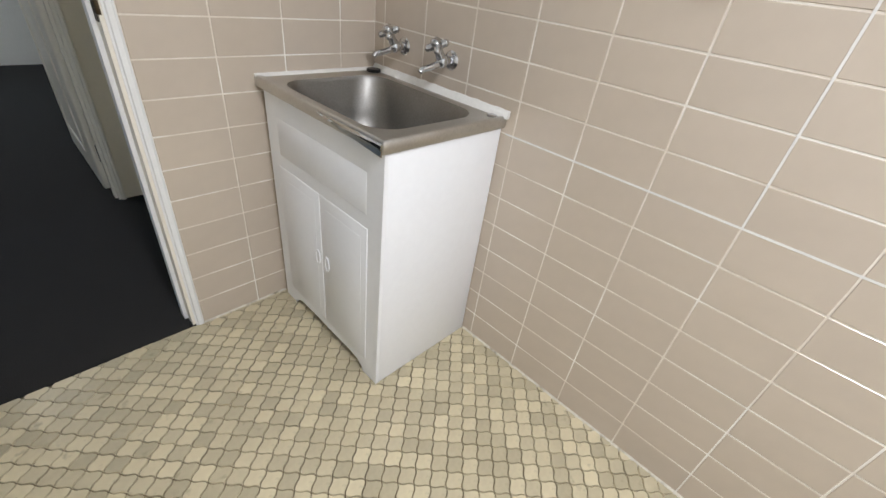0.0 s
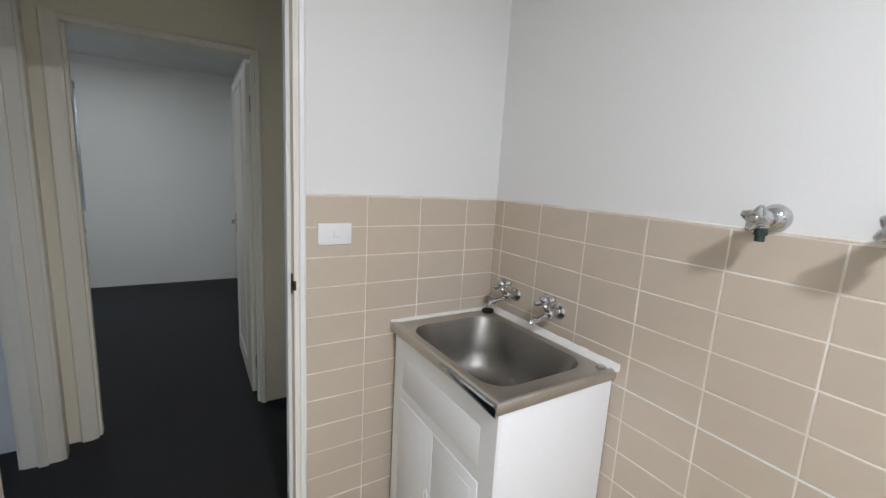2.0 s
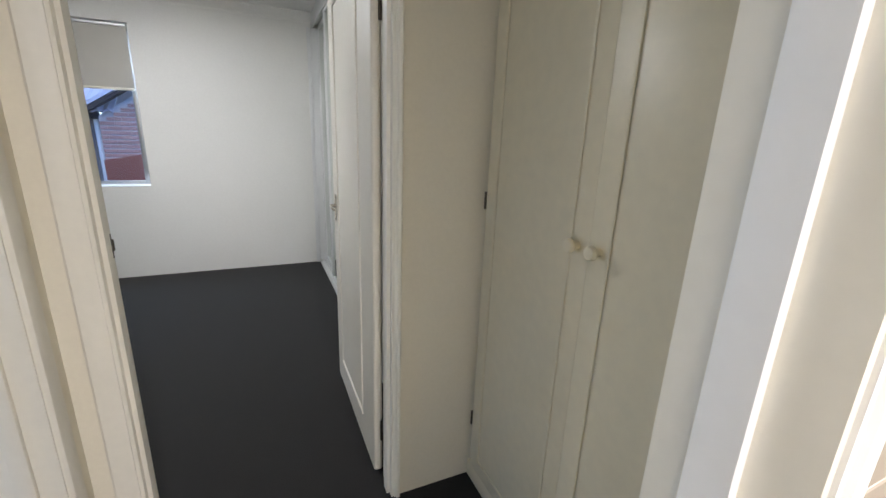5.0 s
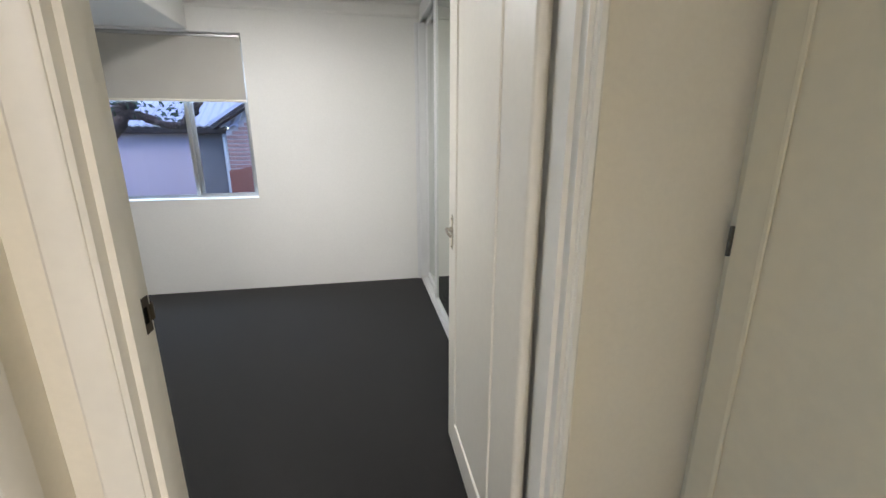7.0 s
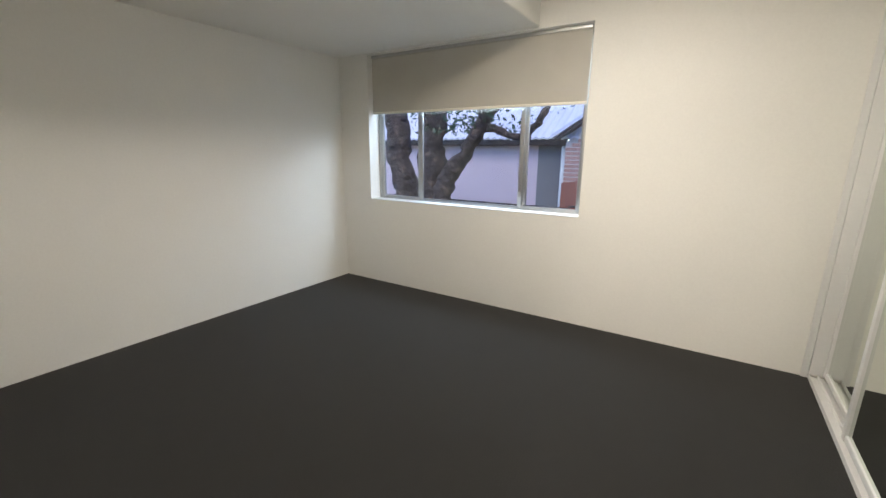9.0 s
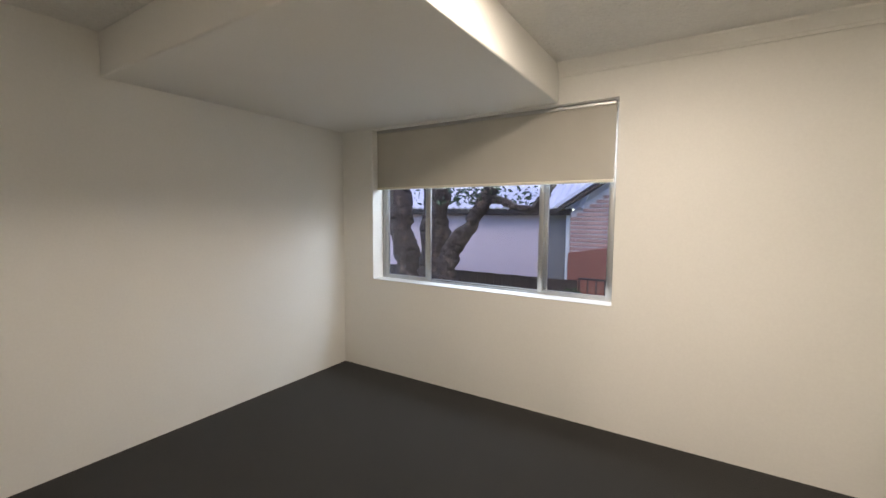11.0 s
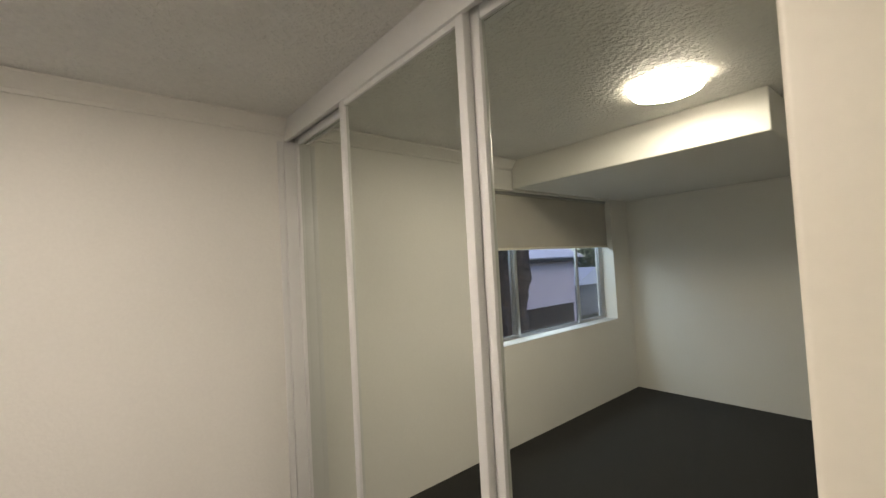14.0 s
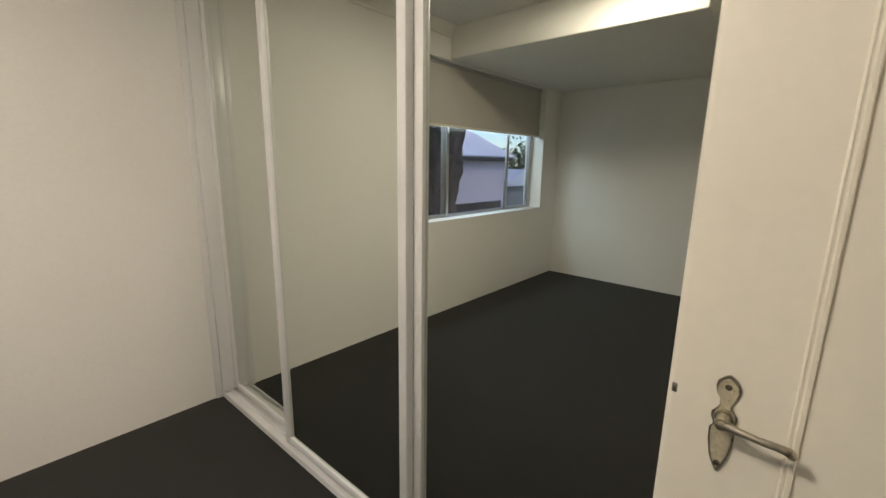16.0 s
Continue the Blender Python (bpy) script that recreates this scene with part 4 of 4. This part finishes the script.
for k in range(900):
    d = Vector((rnd.gauss(0, 0.30), rnd.gauss(0, 0.2), 0))
    c = Vector((-3.2, 7.7, rnd.uniform(-0.6, 0.40 - 0.7 * d.length))) + d
    q = Euler((rnd.uniform(0, 6.3), rnd.uniform(0, 6.3), rnd.uniform(0, 6.3))).to_matrix()
    vs = [bs.verts.new(c + q @ Vector(o) * 0.05) for o in ((0, -1, 0), (0.42, -0.1, 0.1), (0, 1, 0), (-0.42, -0.1, 0.1))]
    bs.faces.new((vs[0], vs[1], vs[2]))
    bs.faces.new((vs[0], vs[2], vs[3]))
tagged(part("foliage", bs, LEAF, shrub, "", 0), kind="stuff")
for k in range(5):
    part("stem", tube(B(), [(-3.2, 7.7, -0.62), (-3.2 + 0.06 * (k - 2), 7.7, -0.3), (-3.2 + 0.13 * (k - 2), 7.68, 0.02)], [0.014, 0.010, 0.005], 6), BARK, shrub)
far = thing("far_tree", (-22.0, 14.6, -0.6), "green leafy tree behind the shed", "tree")
part("trunk", limb([(-22, 14.6, -0.7), (-22.1, 14.6, 0.6), (-21.9, 14.6, 1.6)], [0.25, 0.2, 0.1], 0.03, 77), BARK, far)
bf = B()
for k in range(1500):
    d = Vector((rnd.gauss(0, 1), rnd.gauss(0, 1), rnd.gauss(0, 0.6)))
    c = Vector((-22, 14.6, 1.55)) + d * 0.8
    q = Euler((rnd.uniform(0, 6.3), rnd.uniform(0, 6.3), rnd.uniform(0, 6.3))).to_matrix()
    vs = [bf.verts.new(c + q @ Vector(o) * 0.14) for o in ((0, -1, 0), (0.5, 0, 0.1), (0, 1, 0), (-0.5, 0, 0.1))]
    bf.faces.new((vs[0], vs[1], vs[2]))
    bf.faces.new((vs[0], vs[2], vs[3]))
tagged(part("crown", bf, LEAF, far, "", 0), kind="stuff")
tagged(part("crown", bm, LEAF, tree, "loose crown of small dark leaves", 0), kind="stuff")

# ---- wall tiles ----
TP, TR = 0.2105, 0.1037
GAP = 0.0021


def tile_mesh(w, h, depth, bev=0.0012):
    me = finish(box(B(), -w / 2, w / 2, -h / 2, h / 2, 0, depth, bev, 1), "wall_tile", WALL_TILE, 0)
    return me


cache = {}


def lay(wall_ob, m, w, h):
    key = (round(w, 4), round(h, 4))
    if key not in cache:
        cache[key] = tile_mesh(w - 2 * GAP, h - 2 * GAP, 0.0065)
    ob = new("tile", cache[key])
    rx, ry = random.uniform(-0.12, 0.12), random.uniform(-0.12, 0.12)
    ob.matrix_basis = m @ pose(0, 0, 0, rx, ry, 0)
    ob.parent = wall_ob


east = structure("dado_east", box(B(), -0.0063, -0.0005, -2.14, -0.0063, 0, 13 * TR), GROUT, "beige ceramic wall tiles with white grout", "tiled dado")
door_dado = structure("dado_door_wall", box(B(), -0.787, -0.0063, -0.0063, -0.0005, 0, 13 * TR), GROUT, "beige ceramic wall tiles with white grout", "tiled dado")
for row in range(13):
    z = (row + 0.5) * TR
    edges = [0.0035] + [0.062 + TP * k for k in range(11)]
    for a, b in zip(edges, edges[1:]):
        lay(east, Matrix(((0, 0, -1, -0.001), (-1, 0, 0, -(a + b) / 2), (0, 1, 0, z), (0, 0, 0, 1))), b - a, TR)
    edges = [0.007, 0.154, 0.154 + TP, 0.154 + 2 * TP, 0.787]
    for a, b in zip(edges, edges[1:]):
        lay(door_dado, Matrix(((1, 0, 0, -(a + b) / 2), (0, 0, -1, -0.001), (0, 1, 0, z), (0, 0, 0, 1))), b - a, TR)
part("grout_joint", box(B(), -0.0079, -0.004, -2.14, -0.665, 8 * TR - 0.0027, 8 * TR + 0.0027), SILICONE, east, "thicker white grout line")
part("grout_joint", box(B(), -0.0079, -0.004, -1.3274, -1.3226, 8 * TR + 0.0029, 13 * TR), SILICONE, east, "thicker white grout line")
bm = B()
prism(bm, [(0, -0.005), (-0.008, -0.005), (-0.004, 0.0005), (0, 0.005)], Matrix(((1, 0, 0, -0.0078), (0, 0, 1, -2.14), (0, 1, 0, 0), (0, 0, 0, 1))), 1.49)
structure("floor_joint_east", bm, FOOT_SEAL, "grubby off-white sealant along the foot of the tiles", "trim")
bm = B()
prism(bm, [(0, -0.005), (-0.008, -0.005), (-0.004, 0.0005), (0, 0.005)], Matrix(((0, 0, 1, -0.786), (1, 0, 0, -0.0078), (0, 1, 0, 0), (0, 0, 0, 1))), 0.33)
structure("floor_joint_north", bm, FOOT_SEAL, "grubby off-white sealant along the foot of the tiles", "trim")
structure("dado_cap", box(B(), -0.0075, -0.0005, -2.14, -0.0080, 13 * TR, 13 * TR + 0.006, 0.002), GROUT, "thin white grout edge along the top of the tiles", "trim")
structure("dado_cap", box(B(), -0.787, -0.0080, -0.0075, -0.0005, 13 * TR, 13 * TR + 0.006, 0.002), GROUT, "thin white grout edge along the top of the tiles", "trim")

# ---- mosaic floor ----
MP, MTURN = 0.0465, 43.0
floor_ob = bpy.data.objects["floor_laundry"]


def mosaic_outline(s):
    """A square with S-shaped sides that fits its neighbours."""
    pts, amp = [], 0.06
    n = 6
    h = 0.5
    for (ax, ay), (bx, by), nx, ny, flip in (((-h, -h), (h, -h), 0, 1, 1), ((h, -h), (h, h), 1, 0, 1), ((h, h), (-h, h), 0, 1, -1), ((-h, h), (-h, -h), 1, 0, -1)):
        for k in range(n):
            f = k / n
            g = f if flip > 0 else 1 - f
            d = amp * math.sin(math.tau * g)
            pts.append(((ax + (bx - ax) * f + nx * d), (ay + (by - ay) * f + ny * d)))
    return [(x * s, y * s) for x, y in pts]


OUT = mosaic_outline(MP)


def mosaic_into(bm, m):
    top = [bm.verts.new(m @ Vector((x * 0.90, y * 0.90, 0.0))) for x, y in OUT]
    mid = [bm.verts.new(m @ Vector((x * 0.938, y * 0.938, -0.0018))) for x, y in OUT]
    low = [bm.verts.new(m @ Vector((x * 0.938, y * 0.938, -0.006))) for x, y in OUT]
    n = len(top)
    bm.faces.new(top)
    for a, b in ((top, mid), (mid, low)):
        for k in range(n):
            bm.faces.new((a[k], b[k], b[(k + 1) % n], a[(k + 1) % n]))


bm = B()
mosaic_into(bm, Matrix())
piece = finish(bm, "mosaic_tile", MOSAIC, 40)
rest = B()
count = 0
spots = []
for i in range(-80, 81):
    for j in range(-80, 81):
        u = (i * math.cos(radians(MTURN)) - j * math.sin(radians(MTURN))) * MP - 0.447
        v = (i * math.sin(radians(MTURN)) + j * math.cos(radians(MTURN))) * MP - 0.834
        if -1.98 < u < 0.02 and -2.99 < v < 0.015:
            spots.append((u, v))
spots.sort(key=lambda p: (p[0] + 0.55) ** 2 + (p[1] + 0.95) ** 2)
for u, v in spots:
    m = pose(u, v, random.uniform(-0.0012, 0.0003), random.uniform(-0.7, 0.7), random.uniform(-0.7, 0.7), MTURN + random.uniform(-1.2, 1.2))
    if count < 300:
        ob = new("mosaic_tile", piece)
        ob.matrix_basis = m
        ob.parent = floor_ob
        count += 1
    else:
        mosaic_into(rest, m)
tagged(part("mosaic_tiles", rest, MOSAIC, floor_ob, "", 40), kind="stuff")
